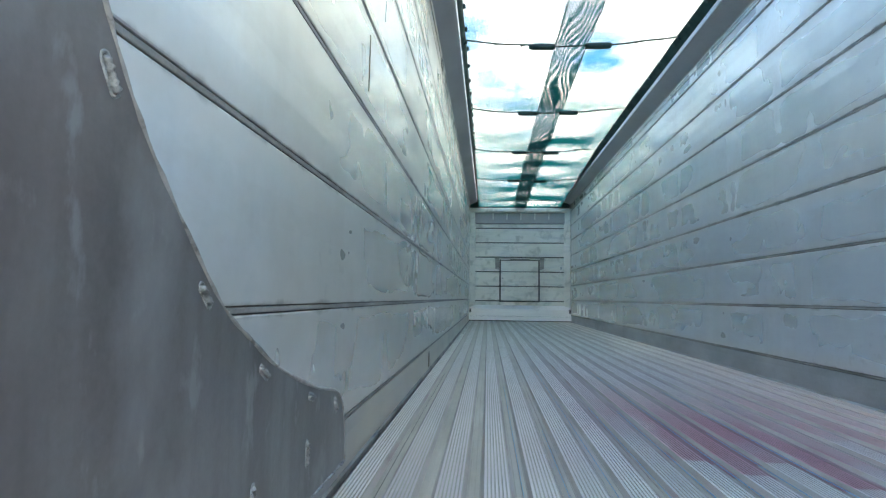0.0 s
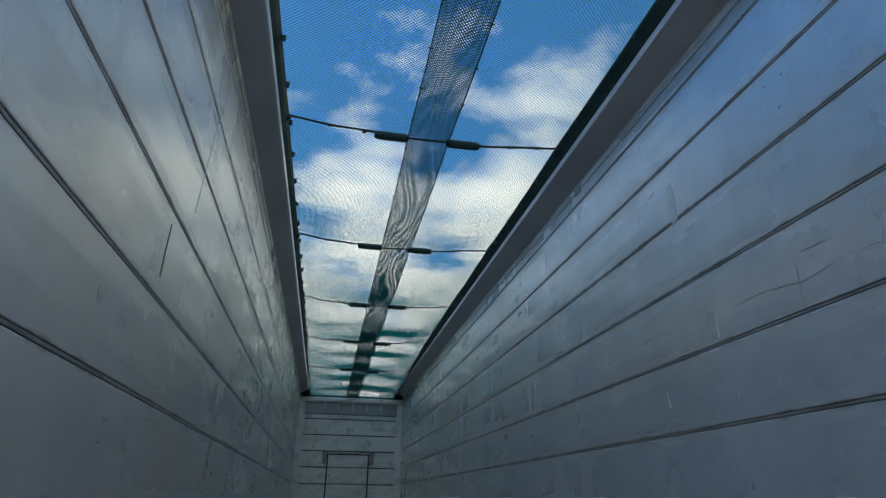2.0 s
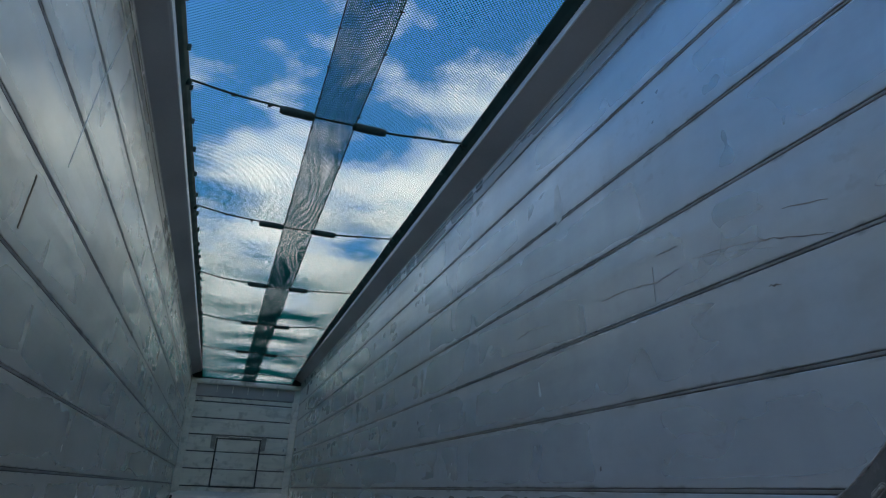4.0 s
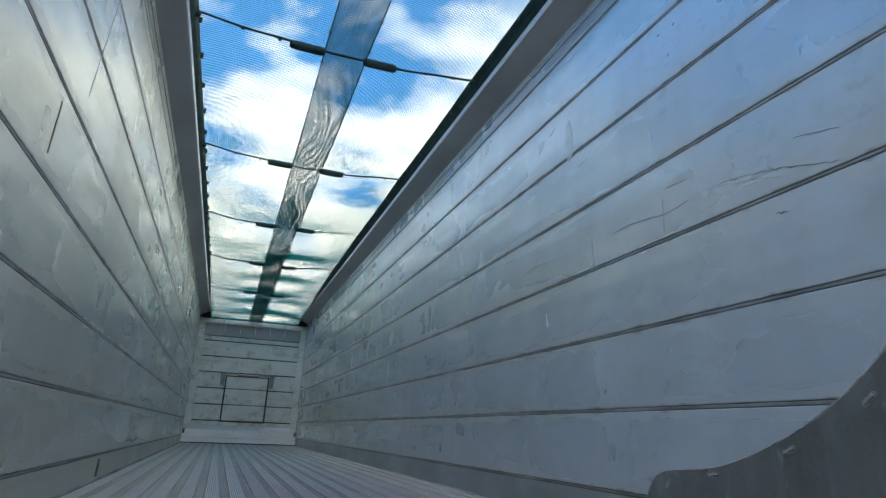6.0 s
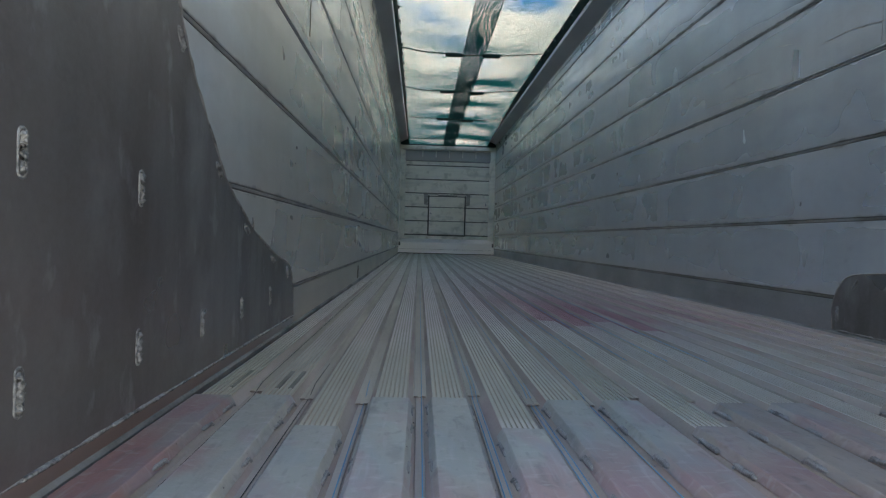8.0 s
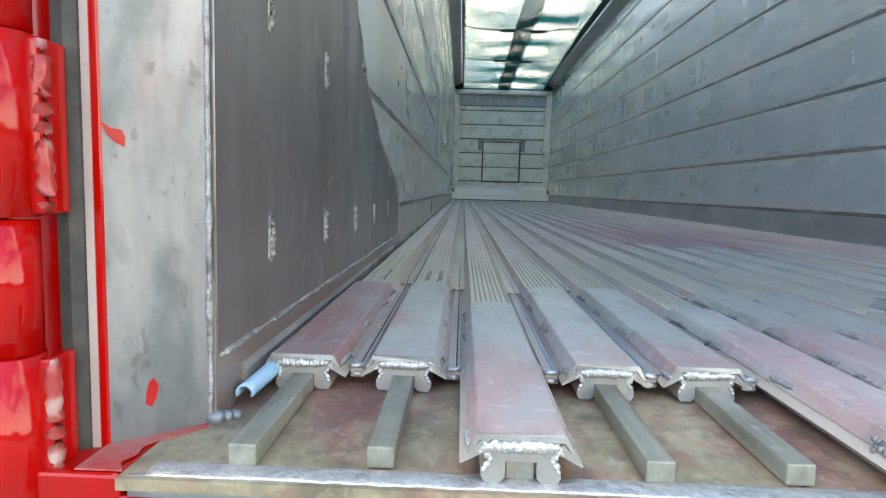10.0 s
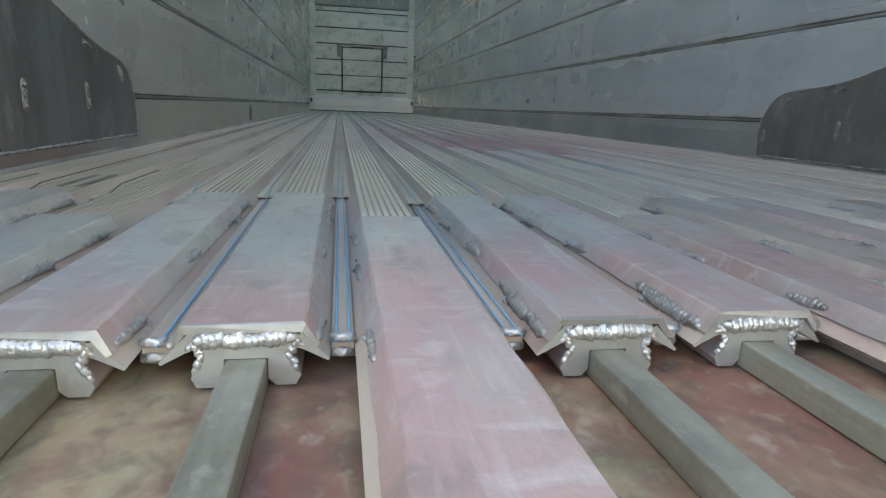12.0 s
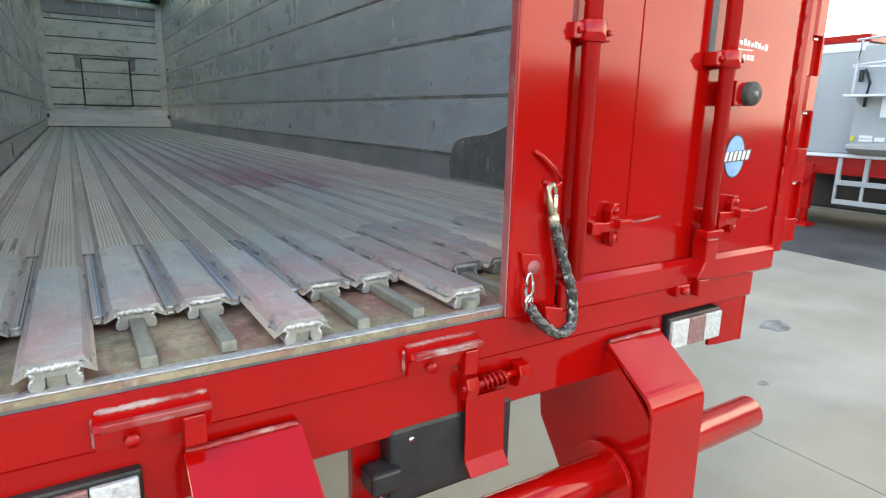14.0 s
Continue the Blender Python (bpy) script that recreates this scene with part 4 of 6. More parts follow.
def side_weld_mesh(seed, length, heavy):
    """Scaly stitch welds in the crease below a cap's sloping flanks, with spatter, closed round its far end."""
    random.seed(seed)
    bm = B()
    for sx in (-1, 1):
        slope, out = (sx * 0.507, 0, -0.862), (sx * 0.862, 0, 0.507)
        runs = [(0.0 + 0.02 * random.random(), 0.05 + 0.06 * random.random()), (0.20 + 0.06 * random.random(), 0.03 + 0.03 * random.random()), (0.40 + 0.05 * random.random(), 0.035 + 0.03 * random.random()), (length - 0.075, 0.07)]
        for k, (y, run) in enumerate(runs):
            if not heavy and k == 0:
                run *= 0.5
            x, z = (0.0505, -0.0160) if k != 1 else (0.0480, -0.0115)
            ripple(bm, (sx * x, y, z), (sx * (x + 0.001), y + run, z - 0.0015), slope, out, 0.0068 if heavy else 0.0052, 0.0030, 0.0048)
            bmesh.ops.create_icosphere(bm, subdivisions=1, radius=0.0036, matrix=Matrix.Translation((sx * (x + 0.0035), y + run + 0.002, z - 0.006)))
        for _ in range(6):
            yy, f = random.random() * length, random.random()
            bmesh.ops.create_icosphere(bm, subdivisions=1, radius=0.0009 + 0.0012 * random.random(), matrix=Matrix.Translation((sx * (0.0435 + 0.012 * f), yy, -0.003 - 0.0225 * f)))
    if heavy:
        ripple(bm, (-0.036, length + 0.001, -0.004), (0.036, length + 0.001, -0.004), (0, 1, 0), (0, 0, 1), 0.0050, 0.0030, 0.0055)
    return mesh_of(bm, "side_weld", M_DULLWELD)


slat_long, slat_short = slat_mesh(15.10), slat_mesh(14.88)
caps = {True: [cap_mesh(0.66, 50 + i) for i in range(3)], False: [cap_mesh(0.635, 60 + i) for i in range(4)]}
end_welds = [end_weld_mesh(10 + i) for i in range(4)]
side_welds = [side_weld_mesh(30 + i, 0.63, i >= 3) for i in range(6)]
random.seed(3)
for i in range(1, N + 1):
    out = i % 3 == 0
    x = PITCH * (i - 9.5)
    y = {9: -0.07, 12: -0.08, 15: -0.02, 18: 0.04}.get(i, -0.10) if out else 0.14 + (0.006 if i % 3 == 2 else 0.0)
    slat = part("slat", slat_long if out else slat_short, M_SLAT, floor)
    slat.location = (x, y, 0)
    part("cap", caps[out][i % len(caps[out])], M_CAP, slat, "worn cap plate dusted with red and blue paint spray")
    part("end_weld", end_welds[i % 4], M_WELD, slat, "shiny end weld")
    part("side_weld", side_welds[(i * 5) % 3 + (3 if i >= 7 else 0)], M_DULLWELD, slat)
    if 6 <= i <= 15:
        # long hand-laid weld on the sloping flank towards the cut end
        bm = B()
        random.seed(200 + i)
        start = 0.008 if i % 3 == 0 else 0.03 + 0.015 * (i % 4)
        run = 0.10 if i == 9 else 0.045 + 0.02 * (i % 3)
        ripple(bm, (-0.0500, start, -0.0150), (-0.0490, start + run, -0.0135), (-0.507, 0, -0.862), (-0.862, 0, 0.507), 0.0066, 0.0020, 0.0052)
        part("flank_weld", bm, M_DULLWELD, slat, "rippled silvery weld bead")
    # fixed guide bar that the slat rides on
    bm = B()
    y1 = (-0.085 if i < 12 else -0.085 + 0.03 * (i - 11)) + 0.006 * ((i * 7) % 3 - 1)
    boxes(bm, x - 0.0142, x + 0.0142, y1, 1.3, SUBZ + 0.001, -0.0285, 0.002)
    part("guide_bar", bm, M_BAR, floor, "square worn guide bar")
# dark caked dirt between the ribs near the first caps
for x0 in (-1.158, -1.0465, -1.0145):
    bm = B()
    boxes(bm, x0, x0 + 0.0105, 0.875, 1.055, -0.0103, -0.0066, 0.0006)
    part("caked_dirt", bm, M_BAR, floor, "dark oily dirt caked between the ribs")
# gap fill and seals between the slats
for i in range(1, N):
    x = PITCH * (i - 9)
    bm = B()
    boxes(bm, x - 0.0088, x + 0.0088, 0.172, 0.90, -0.040, -0.0262)
    part("gap_floor", bm, M_GAP, floor)
    bm = B()
    extrude(bm, [(x - 0.0262, -0.0130), (x - 0.0250, -0.0088), (x - 0.0190, -0.0088), (x - 0.0180, -0.0115), (x - 0.0150, -0.0115), (x - 0.0140, -0.0088), (x - 0.004, -0.0088), (x - 0.003, -0.0130), (x + 0.003, -0.0130), (x + 0.004, -0.0088), (x + 0.0140, -0.0088), (x + 0.0150, -0.0115), (x + 0.0180, -0.0115), (x + 0.0190, -0.0088), (x + 0.0250, -0.0088), (x + 0.0262, -0.0130), (x + 0.0262, -0.022), (x - 0.0262, -0.022)], 0.84 + 0.05 * math.sin(i * 1.7), 14.93, "y")
    first = min(v.co.y for v in bm.verts)
    for v in bm.verts:
        if v.co.y < first + 0.01 and v.co.z > -0.02:
            v.co.z -= 0.011
    me = mesh_of(bm, "gap_strip", M_SLAT)
    me.materials.append(M_SLATDIRT_SHADE)
    me.materials.append(M_GAP)
    for f in me.polygons:
        if f.center.y < first + 0.001:
            f.material_index = 2
        elif f.center.z < -0.0100:
            f.material_index = 1
    part("gap_strip", me, M_SLAT, floor)
    y_end = 0.178
    bm = B()
    tube(bm, [(x - 0.009, y_end - 0.005, -0.024), (x - 0.003, y_end - 0.008, -0.0235), (x + 0.003, y_end - 0.008, -0.0235), (x + 0.009, y_end - 0.005, -0.024)], 0.0040, 8, False, 0.3)
    tube(bm, [(x - 0.009, y_end - 0.003, -0.0365), (x, y_end - 0.006, -0.036), (x + 0.009, y_end - 0.003, -0.0365)], 0.0042, 8, False, 0.3)
    part("end_block", bm, M_WELD, floor)
    if i <= 11:
        lines = (-0.0052, 0.0052) if i in (5, 6) else ((0.0040,) if i < 8 else (-0.0060,))
        for dx in lines:
            bm = B()
            reach = 3.6 + 1.1 * math.sin(i * 2.3)
            tube(bm, ([(x + dx, 0.165, -0.0242), (x + dx, 0.84, -0.0235), (x + dx, 0.93, -0.0085)] if i < 8 else []) + ([(x + dx, 1.3 if i > 7 else 0.95, -0.0085), (x + dx * 1.1, reach, -0.0085)] if dx < 0 or i % 3 == 1 else [(x + dx, 0.97 + 0.1 * (i % 3), -0.0092)]), 0.0010, 6)
            part("seal_strip", bm, M_BLUE if i > 2 else M_RUBBER, floor, "thin blue plastic seal strip" if i > 2 else "thin dark worn seal strip")
# edge strips beside the outer slats
for side in (-1, 1):
    bm = B()
    extrude(bm, [(side * 1.2395, -0.04), (side * 1.2395, -0.006), (side * 1.236, -0.004), (side * 1.229, -0.012), (side * 1.229, -0.04)], 0.10, 14.9, "y")
    part("edge_strip", bm, M_RIB, floor)
bm = B()
boxes(bm, -1.275, 0.03, -0.118, 0.02, SUBZ - 0.012, SUBZ)
boxes(bm, 0.03, 0.50, -0.080, 0.02, SUBZ - 0.012, SUBZ)
boxes(bm, 0.50, 0.90, -0.030, 0.02, SUBZ - 0.012, SUBZ)
boxes(bm, -1.275, 1.24, 0.02, 1.25, SUBZ - 0.012, SUBZ)
part("sub_floor", bm, M_SUB, floor, "stained steel underfloor plate with red paint marks")
bm = B()
boxes(bm, -1.275, 1.275, 1.2505, FRONT + 0.1, SUBZ - 0.012, SUBZ - 0.001)
part("under_tray", bm, M_GAP, floor)
bm = B()
boxes(bm, -1.268, 0.03, SILL - 0.004, SILL + 0.0015, SUBZ - 0.022, SUBZ + 0.001, 0.002)
part("nosing", bm, M_POST, floor, "bright aluminium nosing strip")
bm = B()
random.seed(8)
tube(bm, [(-1.25 + 0.014 * k, SILL + 0.011 + 0.0015 * (random.random() - 0.5), SUBZ + 0.0008) for k in range(92)], 0.0155, 10, False, 0.10, 0.17)
part("nosing_weld", bm, M_WELD, floor, "long silvery weld along the rear edge")
# broken end of the blue seal beside the first slat
bm = B()
ring = []
for j in range(12):
    t = j / 11
    c = Vector((-1.206 - 0.014 * t, 0.17 - 0.105 * t, -0.022 - 0.010 * t))
    ring.append([bm.verts.new(c + Vector((math.cos(a) * rr, 0.0, math.sin(a) * rr))) for rr in (0.0115, 0.0085) for a in [radians(-25 + 230 * q / 10) for q in range(11)]])
for j in range(11):
    for o in (0, 11):
        for q in range(10):
            bm.faces.new((ring[j][o + q], ring[j][o + q + 1], ring[j + 1][o + q + 1], ring[j + 1][o + q]))
    for q in (0, 10):
        bm.faces.new((ring[j][q], ring[j][q + 11], ring[j + 1][q + 11], ring[j + 1][q]))
for q in range(10):
    bm.faces.new((ring[11][q], ring[11][q + 1], ring[11][q + 12], ring[11][q + 11]))
bmesh.ops.recalc_face_normals(bm, faces=bm.faces[:])
solid("loose_seal", bm, M_BLUE_OLD, "broken pale blue plastic seal sticking out beside the slat", "seal", smooth=True)
bm = B()
for x, y, r in ((-1.238, 0.022, 0.013), (-1.228, 0.030, 0.010), (-1.219, 0.036, 0.009)):
    bmesh.ops.create_icosphere(bm, subdivisions=2, radius=r, matrix=Matrix.Translation((x, y, SUBZ + r * 0.4)) @ Matrix.Diagonal((1, 0.8, 0.8, 1)))
solid("sealant_lump", bm, M_POST, "clear grey blob of sealant in the rear corner", "sealant", smooth=True)

# ---- roof net ----
net = thing("roof_net", (0, 7.5, 3.05), "green mesh net stretched over the open roof", "net")
BOWS = [1.49 + 2.07 * i for i in range(7)]


def net_height(x, y):
    side = 1 - min(1.0, (x / 1.06) ** 2)
    u = (y - BOWS[0]) / 2.06
    far = min(1.0, max(0.0, (y - 6.3) / 3.0))
    f = u - math.floor(u)
    h = 2 * u - math.floor(2 * u)
    deep = min(1.0, max(0.0, (y - 9.0) / 2.5))
    drape = 0.03 * (1 - far) * 4 * f * (1 - f) + far * (1 - deep) * 0.035 * math.sin(math.pi * f) ** 2 + deep * 0.016 * math.sin(math.pi * h) ** 2 * (0.85 + 0.25 * math.sin(2.1 * math.floor(2 * u) + (1.5 if x > 0 else 0)))
    crease = far * (0.020 * math.sin(4.2 * y - 3.4 * x + 1.2 * math.sin(3 * x)) if x > 0.1 else 0.007 * math.sin(6.0 * y + 4.0 * x))
    end = min(1.0, max(0.0, (y - 9.0) / 5.65))
    return 3.06 - 0.245 * end ** 1.3 - 0.075 * side * (1 - end) - drape * min(1.0, 1.6 * side) + crease * side


def threads(x0, x1, y0, y1, pitch, width, drop, dz=0.0, wavy=0.0, steep=1.0, material=M_NET):
    """Crossing threads of a net, running slantwise both ways between two edges, as thin prisms; they widen towards the
    front so that the net looks denser from the camera.
    """
    verts, faces = [], []
    span = x1 - x0
    steps = max(3, int(span / (0.02 if wavy else 0.10)))
    for slant in (-1, 1):
        count = int((y1 - y0 + span * steep) / pitch)
        for i in range(count):
            ya = y0 + pitch * i - (span * steep if slant > 0 else 0.0)
            base, made = len(verts), 0
            for j in range(steps + 1):
                x = x0 + span * j / steps
                y = ya + slant * steep * (x - x0)
                if wavy:
                    y += 0.40 * x + wavy * (math.sin(9 * x + 2.3 * y) + 0.7 * math.sin(23 * x - 4.1 * y) + 1.2 * math.sin(2.1 * y + 1.0))
                if y < y0 or y > y1:
                    continue
                z = net_height(x, y) + dz
                h = width * (0.5 + 0.24 * min(1.0, max(0.0, (y - 6.5) / 6.0)))
                verts += [(x - slant * h * 0.7, y + h * 0.7, z), (x + slant * h * 0.7, y - h * 0.7, z), (x, y, z - drop)]
                made += 1
            for j in range(made - 1):
                a, b = base + 3 * j, base + 3 * j + 3
                faces += [(a, a + 1, b + 1, b), (a + 1, a + 2, b + 2, b + 1), (a + 2, a, b, b + 2)]
    me = bpy.data.meshes.new("net_mesh")
    me.from_pydata(verts, [], faces)
    me.materials.append(material)
    return me


tagged(part("mesh_cloth", threads(-1.02, 1.0, Y_REAR, FRONT - 0.02, 0.0225, 0.0046, 0.0028), M_NET, net), kind="stuff")
tagged(part("centre_band", threads(-0.15, 0.14, Y_REAR, FRONT - 0.02, 0.0225, 0.0060, 0.0024, -0.012, 0.016, 1.0, M_BAND), M_BAND, net, "doubled mesh band along the middle"), kind="stuff")
for x in (-0.155, 0.145):
    bm = B()
    tube(bm, [(x, Y_REAR + 0.145 * i, net_height(x, Y_REAR + 0.145 * i) - 0.014) for i in range(101)], 0.004, 6)
    for i in range(38):
        y = 0.35 + 0.37 * i + (0.12 if x > 0 else 0.0)
        tube(bm, [(x - 0.012, y - 0.004, net_height(x, y) - 0.016), (x, y + 0.006, net_height(x, y) - 0.020), (x + 0.014, y - 0.002, net_height(x, y) - 0.016)], 0.0055, 6)
    part("band_cord", bm, M_CORD, net)
for side in (-1, 1):
    bm = B()
    last = None
    for i in range(140):
        y = Y_REAR + (FRONT - 0.02 - Y_REAR) * i / 139
        q = [bm.verts.new((side * x, y, net_height(0.9, y) * k + 2.974 * (1 - k))) for x, k in ((0.992 if side > 0 else 1.012, 1.0), (1.030, 0.5), (1.056, 0.0))]
        q += [bm.verts.new((v.co.x, v.co.y, v.co.z + 0.012)) for v in q[::-1]]
        if last:
            for k in range(6):
                bm.faces.new((last[k], q[k], q[(k + 1) % 6], last[(k + 1) % 6]))
        last = q
    part("hem", bm, M_HEM, net, "dark green reinforced hem")
    for i in range(34):
        bm = B()
        y = 0.6 + 0.43 * i
        boxes(bm, side * 1.0 - 0.012, side * 1.0 + 0.012, y - 0.006, y + 0.006, 2.995, 3.04, 0.003)
        part("clip", bm, M_HEM, net)
bm = B()
boxes(bm, -1.234, 1.234, FRONT - 0.05, FRONT - 0.005, 2.787, 2.825, 0.004)
for side in (-1, 1):
    boxes(bm, min(side * 1.00, side * 1.234), max(side * 1.00, side * 1.234), FRONT - 0.045, FRONT - 0.012, 2.825, 2.99)
part("end_hem", bm, M_HEM, net, "dark green reinforced end hem")
for i, y in enumerate(BOWS[1:] + [BOWS[-1] + 1.0]):
    cord = thing("roof_strap", (0, y, 2.98), "dark green roof strap with foam sleeves under the net", "strap", "roof straps")
    bm = B()
    pts = []
    for j in range(33):
        x = -1.03 + 2.06 * j / 32
        pts.append((x, y + 0.008 * math.sin(3 * x + i), min(3.05, net_height(x, y) - 0.012) + 0.004 * math.sin(11 * x)))
    tube(bm, pts, 0.0085, 8, False, 0.25)
    for x in (-0.72, -0.47, 0.62, 0.84):
        tube(bm, [(x - 0.012, y, net_height(x, y) - 0.012), (x, y + 0.004, net_height(x, y) - 0.016), (x + 0.012, y, net_height(x, y) - 0.012)], 0.013, 7, False, 0.3)
    part("cord", bm, M_CORD, cord)
    if i < 5:
        for a, b in ((-0.40, -0.15), (0.13, 0.38)):
            bm = B()
            k = 9
            tube(bm, [(a + (b - a) * j / k, y, net_height(a + (b - a) * j / k, y) - 0.022 + (0.006 if a < 0 else -0.006) * (j / k - 0.5)) for j in range(k + 1)], lambda j: 0.032 if 0 < j < 9 else 0.024, 12, False, 0.05)
            part("foam_sleeve", bm, M_CORD, cord, "thick ribbed foam sleeve")
    for side in (-1, 1):
        bm = B()
        bmesh.ops.create_icosphere(bm, subdivisions=2, radius=0.035, matrix=Matrix.Translation((side * 1.025, y, 3.03)) @ Matrix.Diagonal((0.9, 1, 0.8, 1)))
        part("end_knob", bm, M_HEM, cord, "", True)


# ---- rear frame ----
rear = thing("rear_frame", (0, SILL, -0.2), "glossy red painted steel rear frame of the trailer", "trailer frame", kind="structure")
bm = B()
extrude(bm, [(SILL + 0.10, -0.0745), (SILL, -0.0745), (SILL - 0.003, -0.078), (SILL - 0.003, -0.168), (SILL + 0.002, -0.174), (SILL + 0.10, -0.174)], -1.28, 1.06, "x")
part("upper_beam", bm, M_RED, rear)
bm = B()
extrude(bm, [(SILL + 0.10, -0.1745), (SILL + 0.012, -0.1745), (SILL + 0.012, -0.315), (SILL + 0.018, -0.321), (SILL + 0.10, -0.321)], -1.27, 0.63, "x")
part("lower_beam", bm, M_RED, rear)
for side in (-1, 1):
    # corner posts behind the doors; inner face bare metal
    bm = B()
    if side < 0:
        extrude(bm, [(-1.243, 0.07), (-1.243, 0.016), (-1.320, -0.050), (-1.365, -0.045), (-1.38, 0.07)], SUBZ, 2.95, "z")
    else:
        extrude(bm, [(1.243, 0.07), (1.243, 0.016), (1.262, -0.01), (1.272, -0.01), (1.272, 0.07)], SUBZ, 2.95, "z")
    part("post", bm, M_POST, rear, "bare aluminium corner post with paint smears")
    if side > 0:
        continue
    bm = B()
    extrude(bm, [(-1.3195, -0.0505), (-1.3215, -0.0525), (-1.3285, -0.0525), (-1.3285, -0.047)], SUBZ - 0.08, 2.95, "z")
    part("post_edge", bm, M_RED, rear, "thin red painted edge")
    bm = B()
    extrude(bm, [(-1.3287, -0.047), (-1.3287, -0.0535), (-1.3365, -0.0545), (-1.3367, -0.047)], SUBZ - 0.1, 2.95, "z")
    part("post_strip", bm, M_STRIP, rear, "pale rubbed strip beside the seal")
    bm = B()
    extrude(bm, [(-1.3369, -0.047), (-1.337, -0.058), (-1.348, -0.063), (-1.362, -0.060), (-1.363, -0.047)], SUBZ - 0.25, 2.95, "z")
    part("door_seal", bm, M_RUBBER, rear, "dark rubber door seal")
    bm = B()
    boxes(bm, -1.420, -1.3635, -0.050, -0.035, -0.35, 2.95)
    part("post_face", bm, M_RED, rear)
    bm = B()
    random.seed(12)
    tube(bm, [(side * (1.2415 + 0.0012 * (random.random() - 0.5)), 0.0175, -0.045 + 0.018 * i) for i in range(56)], lambda i: 0.0034 if i not in (7, 8, 13) else 0.0052, 8, False, 0.30)
    tube(bm, [(side * 1.2415, 0.0175, 0.945), (side * 1.2415, 0.0175, 2.2)], 0.0034, 8)
    part("post_weld", bm, M_PLUG, rear)
    bm = B()
    boxes(bm, min(side * 1.36, side * 1.275), max(side * 1.36, side * 1.275), SILL - 0.002 if side < 0 else 0.045, 0.06 if side < 0 else 0.10, -0.30, SUBZ - 0.001, 0.004)
    part("corner_foot", bm, M_RED, rear)
bm = B()
boxes(bm, -1.36, 1.36, -0.10, 0.06, 2.952, 3.06, 0.006)
part("top_beam", bm, M_RED, rear)
bm = B()
extrude(bm, [(-1.322, -0.052), (-1.300, -0.034), (-1.272, -0.010), (-1.243, 0.014), (-1.239, 0.005), (-1.252, -0.010), (-1.262, -0.024), (-1.276, -0.036), (-1.284, -0.052), (-1.280, -0.070), (-1.287, -0.088), (-1.275, -0.106), (-1.322, -0.106)], SUBZ + 0.0005, SUBZ + 0.002, "z")
part("paint_smear", bm, M_SMEAR, rear, "faded pinkish paint smear in the corner")


def on_post(u, z, lift):
    """A point on the slanting inner face of the left post: u runs from the wall (0) to the door side (1)."""
    return Vector((-1.243 - 0.077 * u + 0.65 * lift, 0.016 - 0.066 * u - 0.76 * lift, z))


for outline in ([(1.0, 0.286), (0.93, 0.281), (0.82, 0.279), (0.79, 0.272), (0.80, 0.262), (0.88, 0.266), (0.96, 0.274), (1.0, 0.283)],
                [(0.66, -0.014), (0.65, -0.002), (0.62, 0.010), (0.575, 0.014), (0.545, 0.008), (0.53, 0.004), (0.55, -0.008), (0.60, -0.018)]):
    bm = B()
    top = [bm.verts.new(on_post(u, z, 0.0012)) for u, z in outline]
    low = [bm.verts.new(on_post(u, z, -0.002)) for u, z in outline]
    bm.faces.new(top)
    for i in range(len(top)):
        bm.faces.new((top[i], low[i], low[(i + 1) % len(top)], top[(i + 1) % len(top)]))
    bmesh.ops.recalc_face_normals(bm, faces=bm.faces[:])
    part("paint_smear", bm, M_RED, rear, "spilled bright red paint")
# hinge side of the opened door beside the left post
door_open = thing("door_1", (-1.42, 0.5, 0), "red rear door swung fully open beside the trailer", "door", kind="structure")
bm = B()
boxes(bm, -1.475, -1.432, -0.06, 1.10, -0.06, 2.9, 0.006)
part("leaf", bm, M_RED, door_open)
zs = [-0.30, -0.12, 0.06, 0.19, 0.36, 0.52, 0.70, 0.88]
for i in range(7):
    bm = B()
    r = 0.030 if i % 2 else 0.028
    tube(bm, [(-1.384, -0.100, zs[i] + 0.0015), (-1.384, -0.100, zs[i + 1] - 0.0015)], r, 18)
    k = part("hinge_knuckle", bm, M_RED, door_open)
    if i % 2:
        bm = B()
        boxes(bm, -1.374, -1.344, -0.104, -0.064, zs[i] + 0.004, zs[i + 1] - 0.004, 0.003)
        part("hinge_leaf", bm, M_RED, k)
        bm = B()
        bead(bm, (-1.345, -0.098, zs[i] + 0.006), (-1.345, -0.098, zs[i + 1] - 0.006), 0.008, 0.008, 0.3, 1.0)
        part("hinge_weld", bm, M_RED_WORN, k)

# ---- closed right door ----
DY = -0.128
door = thing("door_2", (0.6, DY, 0), "closed glossy red rear door with lock bars", "door", kind="structure")


bm = B()
extrude(bm, [(0.004, -0.088), (-0.004, DY + 0.003), (0.0, DY), (0.13, DY), (0.15, DY + 0.03), (0.15, -0.088)], -0.075, 2.93, "z", 0.003)
part("lead_stile", bm, M_RED, door)
bm = B()
extrude(bm, [(0.0035, -0.090), (0.0005, -0.0895), (-0.0085, DY + 0.004), (-0.0055, DY + 0.003)], -0.07, 2.93, "z")
part("stile_edge", bm, M_RED_EDGE, door, "scuffed pinkish leading edge")
bm = B()
extrude(bm, [(0.1495, -0.085), (0.1495, DY + 0.028), (0.20, DY + 0.028), (0.205, DY + 0.022), (0.585, DY + 0.022), (0.59, DY + 0.028), (0.70, DY + 0.028), (0.705, DY + 0.020), (1.02, DY + 0.020), (1.02, -0.085)], -0.01, 2.93, "z")
part("panel", bm, M_RED, door, "flat glossy red door panel")
bm = B()
